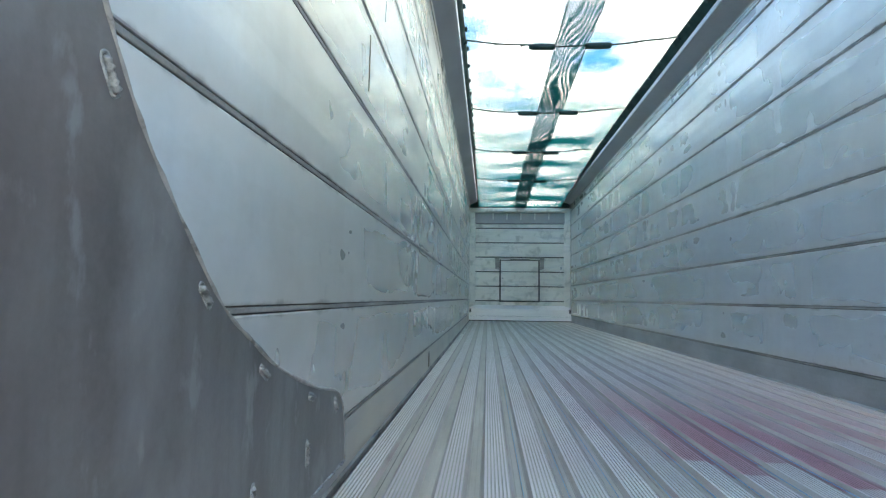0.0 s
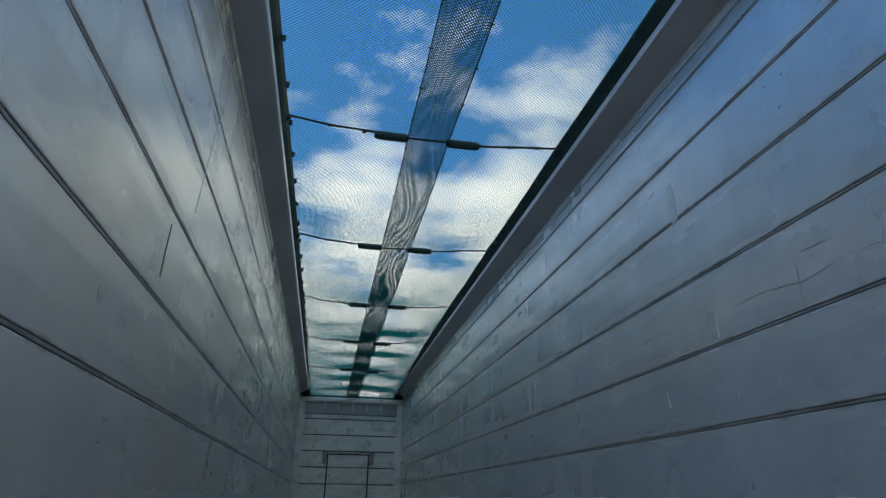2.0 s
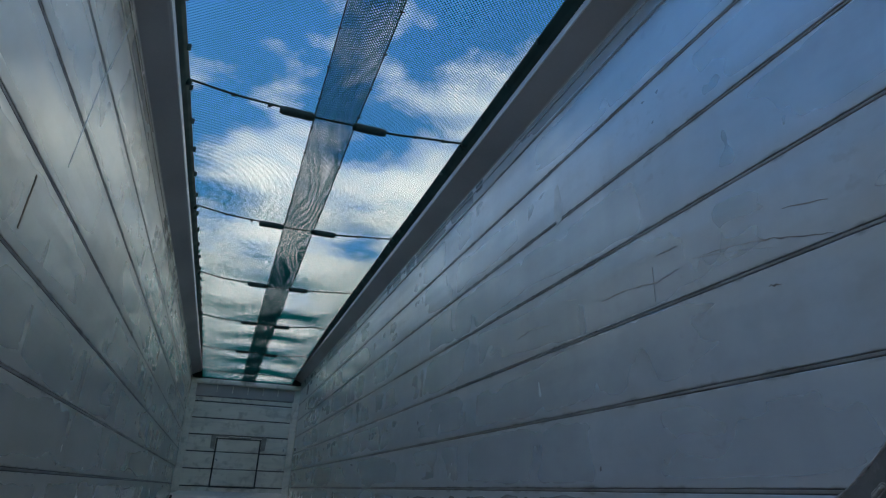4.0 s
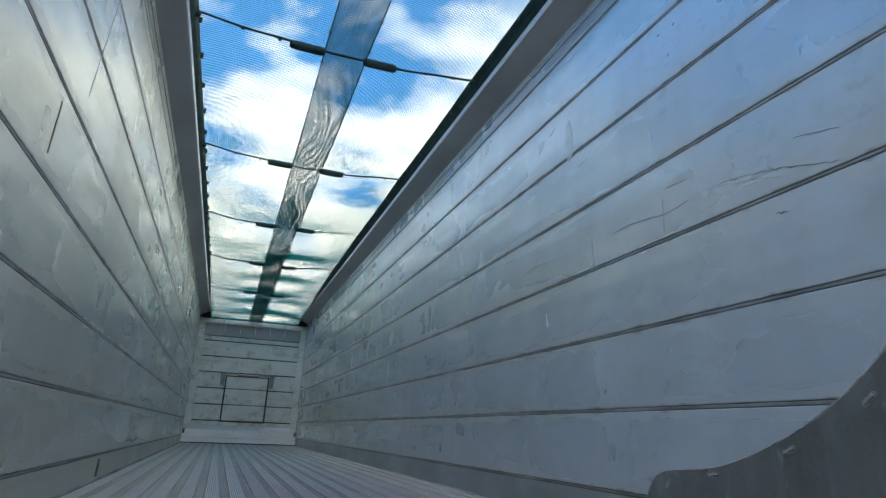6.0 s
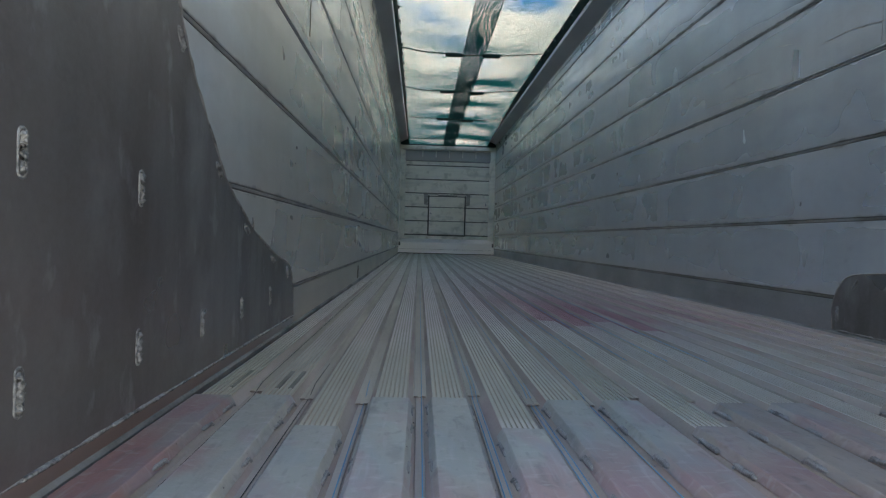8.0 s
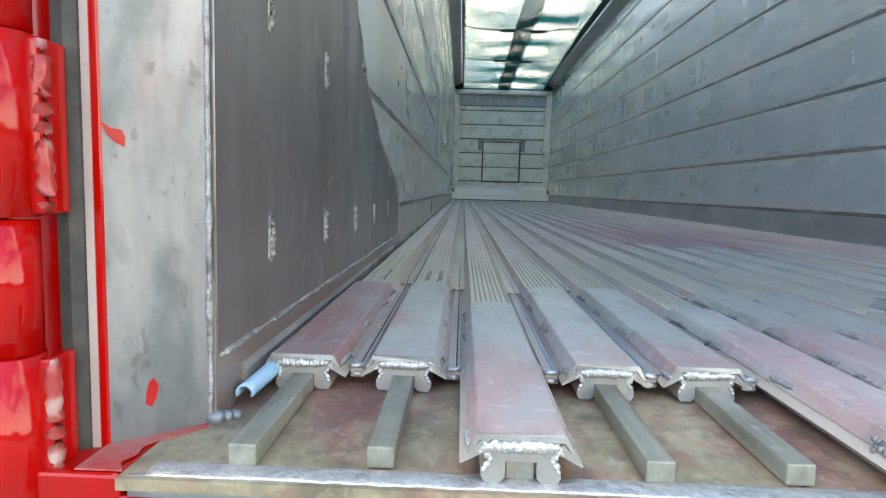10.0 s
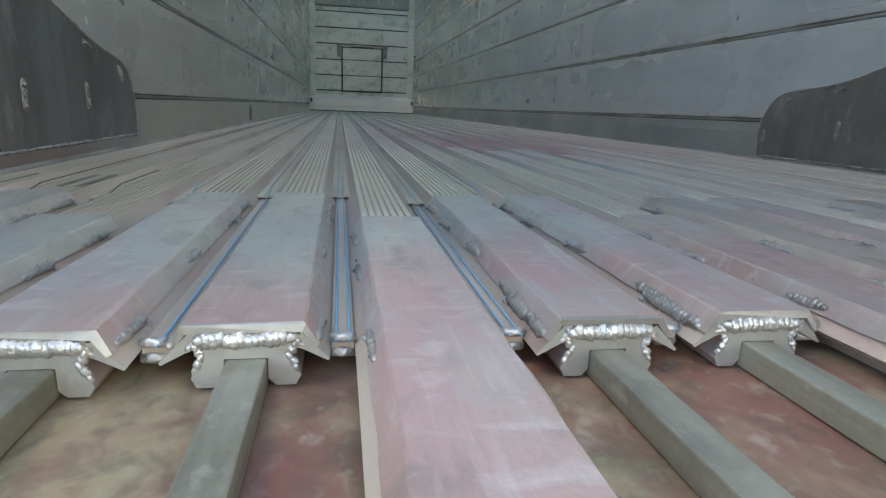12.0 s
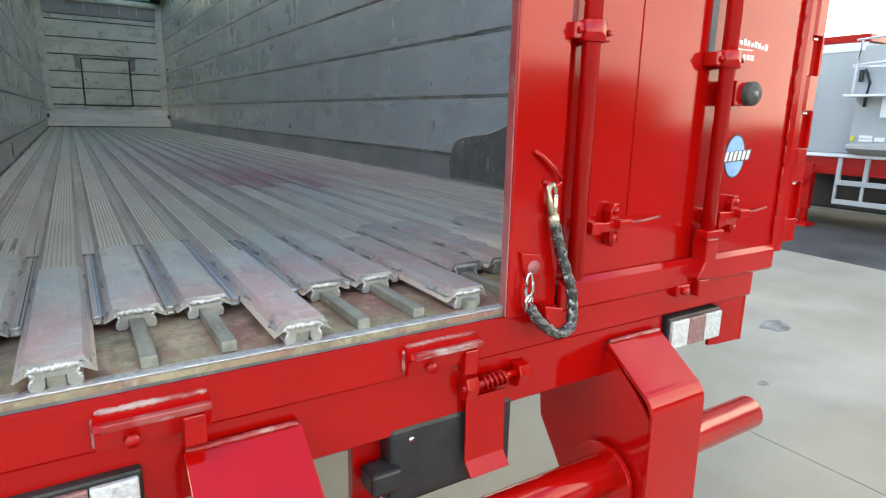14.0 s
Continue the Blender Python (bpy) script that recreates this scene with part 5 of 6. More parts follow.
extrude(bm, [(-0.112, -0.090), (DY + 0.010, -0.090), (DY + 0.002, -0.082), (DY + 0.002, -0.020), (DY + 0.016, -0.006), (-0.112, -0.006)], 0.1505, 1.02, "x", 0.002)
part("bottom_rail", bm, M_RED, door)
bm = B()
extrude(bm, [(1.02, -0.075), (1.02, DY + 0.012), (1.032, DY + 0.002), (1.052, DY), (1.06, DY + 0.01), (1.06, -0.075)], -0.03, 2.93, "z", 0.002)
part("hinge_stile", bm, M_RED, door)
bm = B()
random.seed(5)
for k in range(14):
    bead(bm, (1.020, DY + 0.014, 0.02 + 0.075 * k), (1.020, DY + 0.014, 0.02 + 0.075 * k + 0.07), 0.0055, 0.012, 0.4, 0.7)
part("panel_weld", bm, M_RED, door)
bm = B()
extrude(bm, [(0.3645, DY + 0.0225), (0.365, DY + 0.019), (0.370, DY + 0.019), (0.3705, DY + 0.0225)], 0.13, 2.9, "z")
part("panel_joint", bm, M_RED, door)
zs = [0.0, 0.08, 0.19, 0.30, 0.42, 0.53, 0.65, 0.78, 0.90, 1.02]
for i in range(9):
    bm = B()
    if i % 2 == 0:
        extrude(bm, [(1.0605, -0.07), (1.0605, DY + 0.006), (1.07, DY - 0.002), (1.112, DY - 0.002), (1.125, DY + 0.010), (1.125, -0.07)], zs[i], zs[i + 1], "z", 0.003)
    else:
        extrude(bm, [(1.0605, -0.07), (1.0605, DY + 0.014), (1.108, DY + 0.014), (1.110, DY), (1.118, DY - 0.001), (1.125, DY + 0.010), (1.125, -0.07)], zs[i] + 0.0005, zs[i + 1] - 0.0005, "z")
    part("hinge_knuckle", bm, M_RED, door)
    if i % 2 == 1:
        bm = B()
        boxes(bm, 1.078, 1.100, DY + 0.0075, DY + 0.0135, zs[i + 1] - 0.010, zs[i + 1] - 0.004, 0.001)
        part("shim", bm, M_STEEL, door)
# lock bars
for x, zlow in ((0.177, 0.0), (0.655, 0.055)):
    bm = B()
    tube(bm, [(x, DY - 0.012, zlow), (x, DY - 0.012, 1.2), (x, DY - 0.012, 2.9)], 0.0205, 16)
    bar = part("lock_bar", bm, M_RED, door, "round red vertical lock bar")
    for z in (0.575 if x < 0.4 else 0.548, 1.35):
        bm = B()
        tube(bm, [(x, DY - 0.012, z - 0.024), (x, DY - 0.012, z - 0.021), (x, DY - 0.012, z + 0.021), (x, DY - 0.012, z + 0.024)], lambda i: 0.031 if 0 < i < 3 else 0.028, 16)
        clamp = part("bar_clamp", bm, M_RED, bar)
        for sx in (-1, 1):
            bm = B()
            boxes(bm, min(x + sx * 0.024, x + sx * 0.052), max(x + sx * 0.024, x + sx * 0.052), DY - 0.018, DY + 0.026, z - 0.019, z + 0.019, 0.004)
            part("clamp_ear", bm, M_RED, clamp)
            bm = B()
            tube(bm, [(x + sx * 0.041, DY - 0.027, z), (x + sx * 0.041, DY - 0.018, z)], 0.0075, 6)
            part("bolt", bm, M_RED, clamp)
    bm = B()
    boxes(bm, x - 0.038, x - 0.016, DY + 0.0225, DY + 0.026, 0.565, 1.3)
    part("bare_strip", bm, M_RED_EDGE if x < 0.4 else M_POST, bar, "strip where paint is rubbed off")
# cam keeper at the foot of the outer bar
bm = B()
boxes(bm, 0.622, 0.690, DY - 0.040, DY + 0.004, 0.060, 0.085, 0.004)
part("bar_collar", bm, M_RED, door)
bm = B()
extrude(bm, [(0.630, 0.060), (0.634, -0.01), (0.618, -0.040), (0.612, -0.058), (0.690, -0.066), (0.694, -0.045), (0.676, -0.015), (0.680, 0.060)], DY - 0.034, DY + 0.016, "y", 0.005)
part("cam_housing", bm, M_RED, door)
bm = B()
extrude(bm, [(0.632, -0.066), (0.638, -0.120), (0.652, -0.126), (0.676, -0.118), (0.680, -0.070)], DY - 0.020, DY + 0.030, "y", 0.004)
part("cam_hook", bm, M_RED, door)
bm = B()
boxes(bm, 0.565, 0.618, DY - 0.006, DY + 0.040, -0.115, -0.078, 0.006)
keeper = part("keeper", bm, M_RED, door)
bm = B()
tube(bm, [(0.588, DY - 0.020, -0.097), (0.588, DY - 0.004, -0.097)], 0.012, 6)
part("bolt", bm, M_RED, keeper)
# small handle latches
for x, z in ((0.30, 0.113), (0.775, 0.105)):
    bm = B()
    boxes(bm, x - 0.075, x + 0.01, DY - 0.012, DY + 0.004, z - 0.016, z + 0.010, 0.004)
    boxes(bm, x - 0.085, x - 0.055, DY - 0.02, DY + 0.02, z - 0.018, z + 0.014, 0.004)
    body = part("latch_body", bm, M_RED, door)
    bm = B()
    extrude(bm, [(x - 0.006, z + 0.055), (x - 0.015, z + 0.035), (x - 0.012, z - 0.03), (x, z - 0.045), (x + 0.014, z - 0.03), (x + 0.018, z + 0.035), (x + 0.012, z + 0.055)], DY - 0.006, DY + 0.021, "y", 0.003)
    part("latch_plate", bm, M_RED, body)
    for dz in (0.038, -0.026):
        bm = B()
        tube(bm, [(x, DY - 0.012, z + dz), (x, DY, z + dz)], 0.009, 6)
        part("bolt", bm, M_RED, body)
    bm = B()
    boxes(bm, x - 0.008, x + 0.034, DY - 0.034, DY - 0.008, z - 0.008, z + 0.016, 0.004)
    part("latch_catch", bm, M_RED, body)
    bm = B()
    tube(bm, [(x + 0.03, DY - 0.016, z + 0.004), (x + 0.10, DY - 0.008, z + 0.004), (x + 0.17, DY + 0.004, z + 0.008)], 0.0035, 6)
    part("latch_handle", bm, M_RED_EDGE, body, "thin rod handle with rubbed paint")
# rubber buffer on a bracket
bm = B()
boxes(bm, 0.690, 0.735, DY - 0.020, DY + 0.02, 0.425, 0.495, 0.005)
buf = part("buffer_bracket", bm, M_RED, door)
bm = B()
tube(bm, [(0.748, DY - 0.004, 0.460), (0.748, DY - 0.008, 0.460), (0.748, DY - 0.036, 0.460), (0.748, DY - 0.041, 0.460)], lambda i: 0.034 if 0 < i < 3 else 0.029, 20)
part("buffer_wheel", bm, M_RUBBER, buf, "worn black rubber buffer")
bm = B()
tube(bm, [(0.748, DY - 0.038, 0.460), (0.748, DY - 0.044, 0.460)], 0.009, 10)
part("buffer_pin", bm, M_POST, buf)
bm = B()
boxes(bm, 0.730, 0.760, DY - 0.006, DY + 0.02, 0.435, 0.485, 0.004)
part("buffer_plate", bm, M_RED, buf)
# sticker and lettering shown as plain shapes
bm = B()
ell = [(0.778 + 0.046 * math.cos(a), 0.278 + 0.066 * math.sin(a)) for a in (2 * math.pi * i / 32 for i in range(32))]
extrude(bm, ell, DY + 0.0185, DY + 0.0198, "y")
st = part("sticker", bm, M_INK, door, "round blue sticker with a black rim")
bm = B()
extrude(bm, [(0.778 + (u - 0.778) * 0.91, 0.278 + (v - 0.278) * 0.93) for u, v in ell], DY + 0.0175, DY + 0.0184, "y")
part("sticker_face", bm, M_STICK, st)
bm = B()
extrude(bm, [(0.702, 0.258), (0.842, 0.266), (0.853, 0.300), (0.714, 0.290)], DY + 0.0162, DY + 0.0174, "y")
part("sticker_band", bm, M_INK, st)
for k in range(7):
    bm = B()
    a = 0.708 + 0.0195 * k
    extrude(bm, [(a, 0.262 + 0.001 * k), (a + 0.0125, 0.263 + 0.001 * k), (a + 0.019, 0.291 + 0.001 * k), (a + 0.0065, 0.290 + 0.001 * k)], DY + 0.0152, DY + 0.0161, "y")
    part("letter_bar", bm, M_LETTER, st)
for k in range(9):
    bm = B()
    h = (0.016, 0.012, 0.018)[k % 3]
    boxes(bm, 0.722 + 0.0165 * k, 0.734 + 0.0165 * k, DY + 0.0188, DY + 0.0197, 0.600 - 0.0012 * k, 0.600 - 0.0012 * k + h)
    part("letter_bar", bm, M_WHITE, door)
bm = B()
boxes(bm, 0.70, 0.80, DY + 0.0188, DY + 0.0197, 0.5845, 0.5875)
part("letter_bar", bm, M_WHITE, door)
for k in range(3):
    bm = B()
    boxes(bm, 0.758 + 0.018 * k, 0.771 + 0.018 * k, DY + 0.0188, DY + 0.0197, 0.558, 0.573)
    part("letter_bar", bm, M_WHITE, door)
# eye plates and side panel at the foot
bm = B()
tube(bm, [(0.046, DY - 0.004, 0.306), (0.060, DY - 0.010, 0.296), (0.092, DY - 0.013, 0.268), (0.116, DY - 0.014, 0.246), (0.116, DY - 0.014, 0.232), (0.104, DY - 0.014, 0.224), (0.088, DY - 0.010, 0.228), (0.076, DY, 0.236)], 0.0058, 9)
part("eye_loop", bm, M_RED, door, "", True)
bm = B()
extrude(bm, [(0.02, 0.085), (0.075, 0.075), (0.09, 0.05), (0.075, 0.02), (0.045, 0.015), (0.03, 0.035)], DY - 0.010, DY + 0.001, "y", 0.002)
part("eye_plate", bm, M_RED, door)
bm = B()
tube(bm, [(0.055, DY - 0.0105, 0.047), (0.055, DY - 0.012, 0.047)], 0.017, 16)
part("eye_hole", bm, M_RED_EDGE, door)
bm = B()
extrude(bm, [(0.07, -0.045), (0.125, -0.06), (0.13, -0.10), (0.10, -0.11), (0.075, -0.075)], DY - 0.04, DY, "y", 0.003)
part("chain_catch", bm, M_RED, door)

# the leaf is drawn 1.125 m wide from its free edge: widened, upper parts raised, to fit the camera's view
for piece in door.children_recursive:
    for v in piece.data.vertices:
        v.co.x = 0.012 + 1.108 * v.co.x
        v.co.z += 0.014 if v.co.z > 0.09 else 0.0

# side panel under the door
sp = thing("corner_panel", (0.98, -0.10, -0.2), "red folded steel panel under the rear door corner", "panel")
bm = B()
extrude(bm, [(0.905, -0.080), (0.945, -0.088), (1.050, -0.096), (1.057, -0.100), (1.065, -0.096), (1.057, -0.058), (1.049, -0.058), (1.047, -0.086), (0.945, -0.078), (0.905, -0.070)], -0.335, -0.004, "z")
part("panel", bm, M_RED, sp)
bm = B()
boxes(bm, 0.80, 1.03, -0.105, -0.085, -0.16, -0.092, 0.003)
part("top_flange", bm, M_RED, sp)

M_BRASSY = surface("yellow_zinc", (0.50, 0.45, 0.30), (0.72, 0.67, 0.48), (40, 40, 40), (0.25, 0.4), 0.85, 0.1, 200)
M_DARKLINK = surface("oily_chain_link", (0.09, 0.088, 0.085), (0.22, 0.215, 0.21), (60, 60, 60), (0.2, 0.35), 0.8, 0.2, 200)
# ---- safety chain in a clear sleeve ----
chain = thing("safety_chain", (0.09, DY - 0.02, 0.0), "black sleeved chain with a brass coloured snap hook", "chain")
bm = B()
hook = [(0.083, DY - 0.012, 0.234), (0.074, DY - 0.014, 0.226), (0.073, DY - 0.016, 0.200), (0.082, DY - 0.018, 0.162)]
tube(bm, hook, lambda i: (0.0055, 0.007, 0.0075, 0.0085)[i], 10)
tube(bm, [(0.083, DY - 0.012, 0.234), (0.094, DY - 0.012, 0.226), (0.096, DY - 0.014, 0.212)], lambda i: (0.006, 0.006, 0.004)[i], 10)
part("snap_hook", bm, M_BRASSY, chain, "pale brass coloured snap hook", True)
bm = B()
tube(bm, [(0.095, DY - 0.014, 0.210), (0.094, DY - 0.016, 0.180), (0.092, DY - 0.018, 0.158)], 0.0065, 10)
part("hook_gate", bm, M_CHROME, chain, "", True)
bm = B()
tube(bm, [(0.088, DY - 0.018, 0.162), (0.090, DY - 0.018, 0.150), (0.092, DY - 0.02, 0.136)], lambda i: (0.012, 0.015, 0.013)[i], 12)
part("ferrule", bm, M_BRASSY, chain, "", True)
path = [Vector(p) for p in ((0.092, DY - 0.020, 0.140), (0.104, DY - 0.026, 0.092), (0.124, DY - 0.032, 0.031), (0.142, DY - 0.037, -0.022), (0.148, DY - 0.041, -0.078), (0.140, DY - 0.045, -0.118), (0.104, DY - 0.046, -0.130), (0.063, DY - 0.044, -0.108), (0.034, DY - 0.036, -0.076), (0.020, DY - 0.028, -0.053))]


def smooth_path(p, n):
    out = []
    for i in range(len(p) - 1):
        a, b, c, d = p[max(i - 1, 0)], p[i], p[i + 1], p[min(i + 2, len(p) - 1)]
        for j in range(n):
            t = j / n
            out.append(0.5 * ((2 * b) + (c - a) * t + (2 * a - 5 * b + 4 * c - d) * t * t + (3 * b - a - 3 * c + d) * t ** 3))
    return out + [p[-1]]


line = smooth_path(path, 8)
bm = B()
random.seed(12)
tube(bm, line, lambda i: 0.0140 + 0.0014 * math.sin(i * 1.3), 14, False, 0.10)
part("sleeve", bm, M_SLEEVE, chain, "wrinkled black plastic sleeve", True)
for i in range(3, len(line) - 3, 3):
    d = (line[i + 1] - line[i - 1]).normalized()
    s = d.cross(Vector((0, 1, 0))).normalized()
    c = line[i] + Vector((0, -0.0122, 0))
    w = 0.006 if i % 2 else 0.003
    loop = [c + d * (0.015 * math.cos(a)) + s * (w * math.sin(a)) for a in (2 * math.pi * q / 14 for q in range(14))]
    bm = B()
    tube(bm, loop, 0.0018, 6, True)
    part("link", bm, M_DARKLINK, chain, "", True)
bm = B()
c = Vector((0.022, DY - 0.022, -0.008))
tube(bm, [c + Vector((0.010 * math.sin(a), 0, 0.036 * math.cos(a))) for a in (2 * math.pi * q / 20 for q in range(20))], 0.0035, 8, True)
boxes(bm, 0.0285, 0.0355, DY - 0.026, DY - 0.018, -0.022, 0.004, 0.0015)
part("quick_link", bm, M_STEEL, chain, "bright oval quick link", True)
bm = B()
c = Vector((0.022, DY - 0.024, -0.044))
tube(bm, [c + Vector((0.012 * math.sin(a), 0.004 * math.sin(a), 0.018 * math.cos(a))) for a in (2 * math.pi * q / 16 for q in range(16))], 0.004, 8, True)
part("link", bm, M_STEEL, chain, "", True)

for piece in chain.children:
    for v in piece.data.vertices:
        v.co.x += 0.030
        v.co.z += 0.010

# ---- brackets, flap and lamps on the rear beam ----
for x0, x1, zt in ((-0.85, -0.665, -0.105), (-0.262, -0.07, -0.102)):
    br = thing("hinge_bracket", ((x0 + x1) / 2, SILL, zt), "red welded hinge bracket with rubbed top edge", "bracket", "rear brackets")
    bm = B()
    extrude(bm, [(SILL + 0.001, zt + 0.002), (SILL - 0.032, zt - 0.006), (SILL - 0.040, zt - 0.016), (SILL - 0.030, zt - 0.024), (SILL - 0.020, zt - 0.06), (SILL + 0.001, zt - 0.062)], x0, x1, "x", 0.003)
    part("body", bm, M_RED, br)
    bm = B()
    boxes(bm, x0 + 0.01, x1 - 0.004, SILL - 0.0425, SILL - 0.028, zt - 0.019, zt - 0.004, 0.003)
    part("rubbed_lip", bm, M_RED_WORN, br)
    bm = B()
    bead(bm, (x0 + 0.004, SILL - 0.002, zt + 0.003), (x1 - 0.004, SILL - 0.002, zt + 0.003), 0.008, 0.008, 0.5, 0.8)
    bead(bm, (x0, SILL - 0.004, zt - 0.005), (x0, SILL - 0.004, zt - 0.058), 0.006, 0.008, 0.5, 0.8)
    part("weld", bm, M_RED_WORN, br)
    bm = B()
    xm = x0 + 0.055
    tube(bm, [(xm, SILL - 0.020, zt - 0.046), (xm, SILL - 0.038, zt - 0.046)], 0.013, 6)
    part("bolt", bm, M_RED, br)
    bm = B()
    boxes(bm, x1 - 0.05, x1 - 0.012, SILL - 0.036, SILL, zt - 0.085, zt - 0.025, 0.004)
    part("side_lug", bm, M_RED, br)
flap = thing("hinged_flap", (-0.03, SILL, -0.35), "red sprung steel flap hanging from the beam", "flap")
bm = B()
extrude(bm, [(SILL - 0.008, -0.262), (SILL - 0.004, -0.262), (SILL - 0.006, -0.43), (SILL - 0.035, -0.462), (SILL - 0.039, -0.458), (SILL - 0.011, -0.428)], -0.095, 0.022, "x", 0.001)
part("plate", bm, M_RED, flap)
bm = B()
tube(bm, [(-0.11, SILL - 0.012, -0.232), (0.075, SILL - 0.012, -0.222)], 0.010, 12)
part("hinge_pin", bm, M_RED, flap)
bm = B()
tube(bm, [(-0.055 + 0.0021 * i, SILL - 0.012 + 0.016 * math.cos(i * 0.9), -0.228 + 0.016 * math.sin(i * 0.9)) for i in range(36)], 0.004, 6)
part("spring", bm, M_RED, flap)
for x in (-0.105, 0.052):
    bm = B()
    extrude(bm, [(SILL + 0.012, -0.20), (SILL - 0.022, -0.205), (SILL - 0.03, -0.23), (SILL - 0.02, -0.262), (SILL + 0.012, -0.27)], x, x + 0.035, "x", 0.003)
    part("lug", bm, M_RED, flap)
box = thing("plastic_box", (-0.15, 0.0, -0.45), "black plastic box hanging under the rear beam", "box")
bm = B()
boxes(bm, -0.29, 0.06, -0.10, 0.06, -0.50, -0.30, 0.012)
part("body", bm, M_BLACK, box)
bm = B()
boxes(bm, -0.345, -0.27, -0.125, -0.06, -0.44, -0.385, 0.008)
part("plug", bm, M_BLACK, box)
bm = B()
tube(bm, [(-0.235, -0.10, -0.335), (-0.235, -0.104, -0.335)], 0.008, 10)
part("screw", bm, M_STEEL, box)
bm = B()
boxes(bm, -0.36, -0.28, -0.05, -0.02, -0.5, -0.318, 0.003)
part("hanger", bm, M_RED, box)
bm = B()
boxes(bm, 0.045, 0.075, -0.06, -0.03, -0.44, -0.318, 0.003)
part("hanger", bm, M_RED, box)
for x0, x1 in ((0.645, 0.89), (-1.02, -0.79)):
    lamp = thing("tail_lamp", ((x0 + x1) / 2, -0.10, -0.24), "rectangular tail lamp with clear and smoked red lenses", "lamp", "tail lamps")
    bm = B()
    dz = 0.0 if x0 > 0 else -0.035
    boxes(bm, x0 - 0.006, x1 + 0.006, -0.115, -0.06, -0.288 + dz, -0.186 + dz, 0.006)
    part("housing", bm, M_BLACK, lamp)
    w = (x1 - x0) / 3
    for k, m in enumerate((M_LENS, M_LENS_RED, M_LENS)):
        bm = B()
        boxes(bm, x0 + w * k + 0.001, x0 + w * (k + 1) - 0.001, -0.126, -0.114, -0.284 + dz, -0.196 + dz, 0.003)
        part("lens", bm, m, lamp)

# ---- underrun bumper ----
bump = thing("underrun_bumper", (0, -0.12, -0.6), "red underrun bumper with hooked arms and round tube", "bumper")
for x0, x1 in ((0.385, 0.605), (-0.715, -0.495)):
    bm = B()
    back = SILL - 0.004
    outer = [(back, -0.215)]
    for i in range(9):
        a = radians(70 - 70 * i / 8)
        outer.append((-0.225 - 0.055 * math.cos(a), -0.372 + 0.065 * math.sin(a)))
    outer += [(-0.284, -0.70), (-0.26, -0.76)]
    inner = [(y + 0.009, z - 0.008) for y, z in outer]
    extrude(bm, outer + inner[::-1], x0, x1, "x", 0.0015)
    arm = part("arm_strap", bm, M_RED, bump)
    for x in (x0 + 0.006, x1 - 0.014):
        bm = B()
        extrude(bm, [(SILL + 0.05, -0.322), (back + 0.005, -0.235), (-0.215, -0.325), (-0.265, -0.380), (-0.275, -0.70), (-0.25, -0.75), (-0.05, -0.742), (0.05, -0.692), (0.15, -0.557), (0.18, -0.322)], x, x + 0.008, "x")
        part("arm_side", bm, M_RED, arm)
    bm = B()
    bead(bm, (x0 + 0.004, back, -0.212), (x1 - 0.004, back, -0.212), 0.007, 0.008, 0.5, 0.8)
    part("weld", bm, M_RED_WORN, arm)
    bm = B()
    xs = x0 - 0.006
    extrude(bm, [(-0.145 + 0.105 * math.cos(a), -0.61 + 0.105 * math.sin(a)) for a in (radians(20 + 220 * i / 14) for i in range(15))], xs - 0.016, xs, "x", 0.002)
    part("clamp_plate", bm, M_RED, arm)
bm = B()
tube(bm, [(-1.10, -0.14, -0.60), (-1.095, -0.14, -0.60), (1.095, -0.14, -0.60), (1.10, -0.14, -0.60)], lambda i: 0.057 if 0 < i < 3 else 0.050, 24)
part("tube", bm, M_RED, bump, "round red bumper tube")

# ---- chassis and outside of the trailer, closing the place ----
ch = thing("chassis", (0, 6, -0.4), "red steel chassis rails under the trailer floor", "chassis", kind="structure")
for x in (-0.5, 0.5):
    bm = B()
    boxes(bm, x - 0.04, x + 0.04, 0.15, 14.5, -0.42, SUBZ - 0.013, 0.004)
    part("rail", bm, M_RED, ch)
for side in (-1, 1):
    bm = B()
    boxes(bm, side * 1.29 - 0.014, side * 1.29 + 0.014, 0.08, FRONT + 0.2, -0.2, 3.05)
    part("outer_skin", bm, M_GREYPAINT, ch)

# ---- ground ----
G = -1.29
bm = B()
for q in ((-600, -600, 600, 600),):
    v = [bm.verts.new(p) for p in ((q[0], q[1], G - 0.006), (q[2], q[1], G - 0.006), (q[2], q[3], G - 0.006), (q[0], q[3], G - 0.006))]
    bm.faces.new(v)
solid("ground", bm, M_ASPH, "grey gravelly yard surface", "ground", "structure")
pav = thing("pavement", (0, 0, G), "pale concrete yard slabs with thin joints", "pavement", kind="structure")


def edge_x(y):
    return 7.27 + 0.048 * (y - 2.9)


cols = [-22.0, -16.0, -10.0, -4.0, 2.23]
rows = [-33.0, -19.0, -6.5, 7.0, 20.0]
for a, b in zip(rows, rows[1:]):
    for i in range(len(cols)):
        x0 = cols[i] + 0.003
        bm = B()
        if i < len(cols) - 1:
            pts = [(x0, a + 0.005), (cols[i + 1] - 0.005, a + 0.005), (cols[i + 1] - 0.005, b - 0.005), (x0, b - 0.005)]
        else:
            pts = [(x0, a + 0.005), (edge_x(a), a + 0.005), (edge_x(b), b - 0.005), (x0, b - 0.005)]
        extrude(bm, pts, G - 0.10, G, "z")
        part("slab", bm, M_CONC, pav)
bm = B()
random.seed(17)
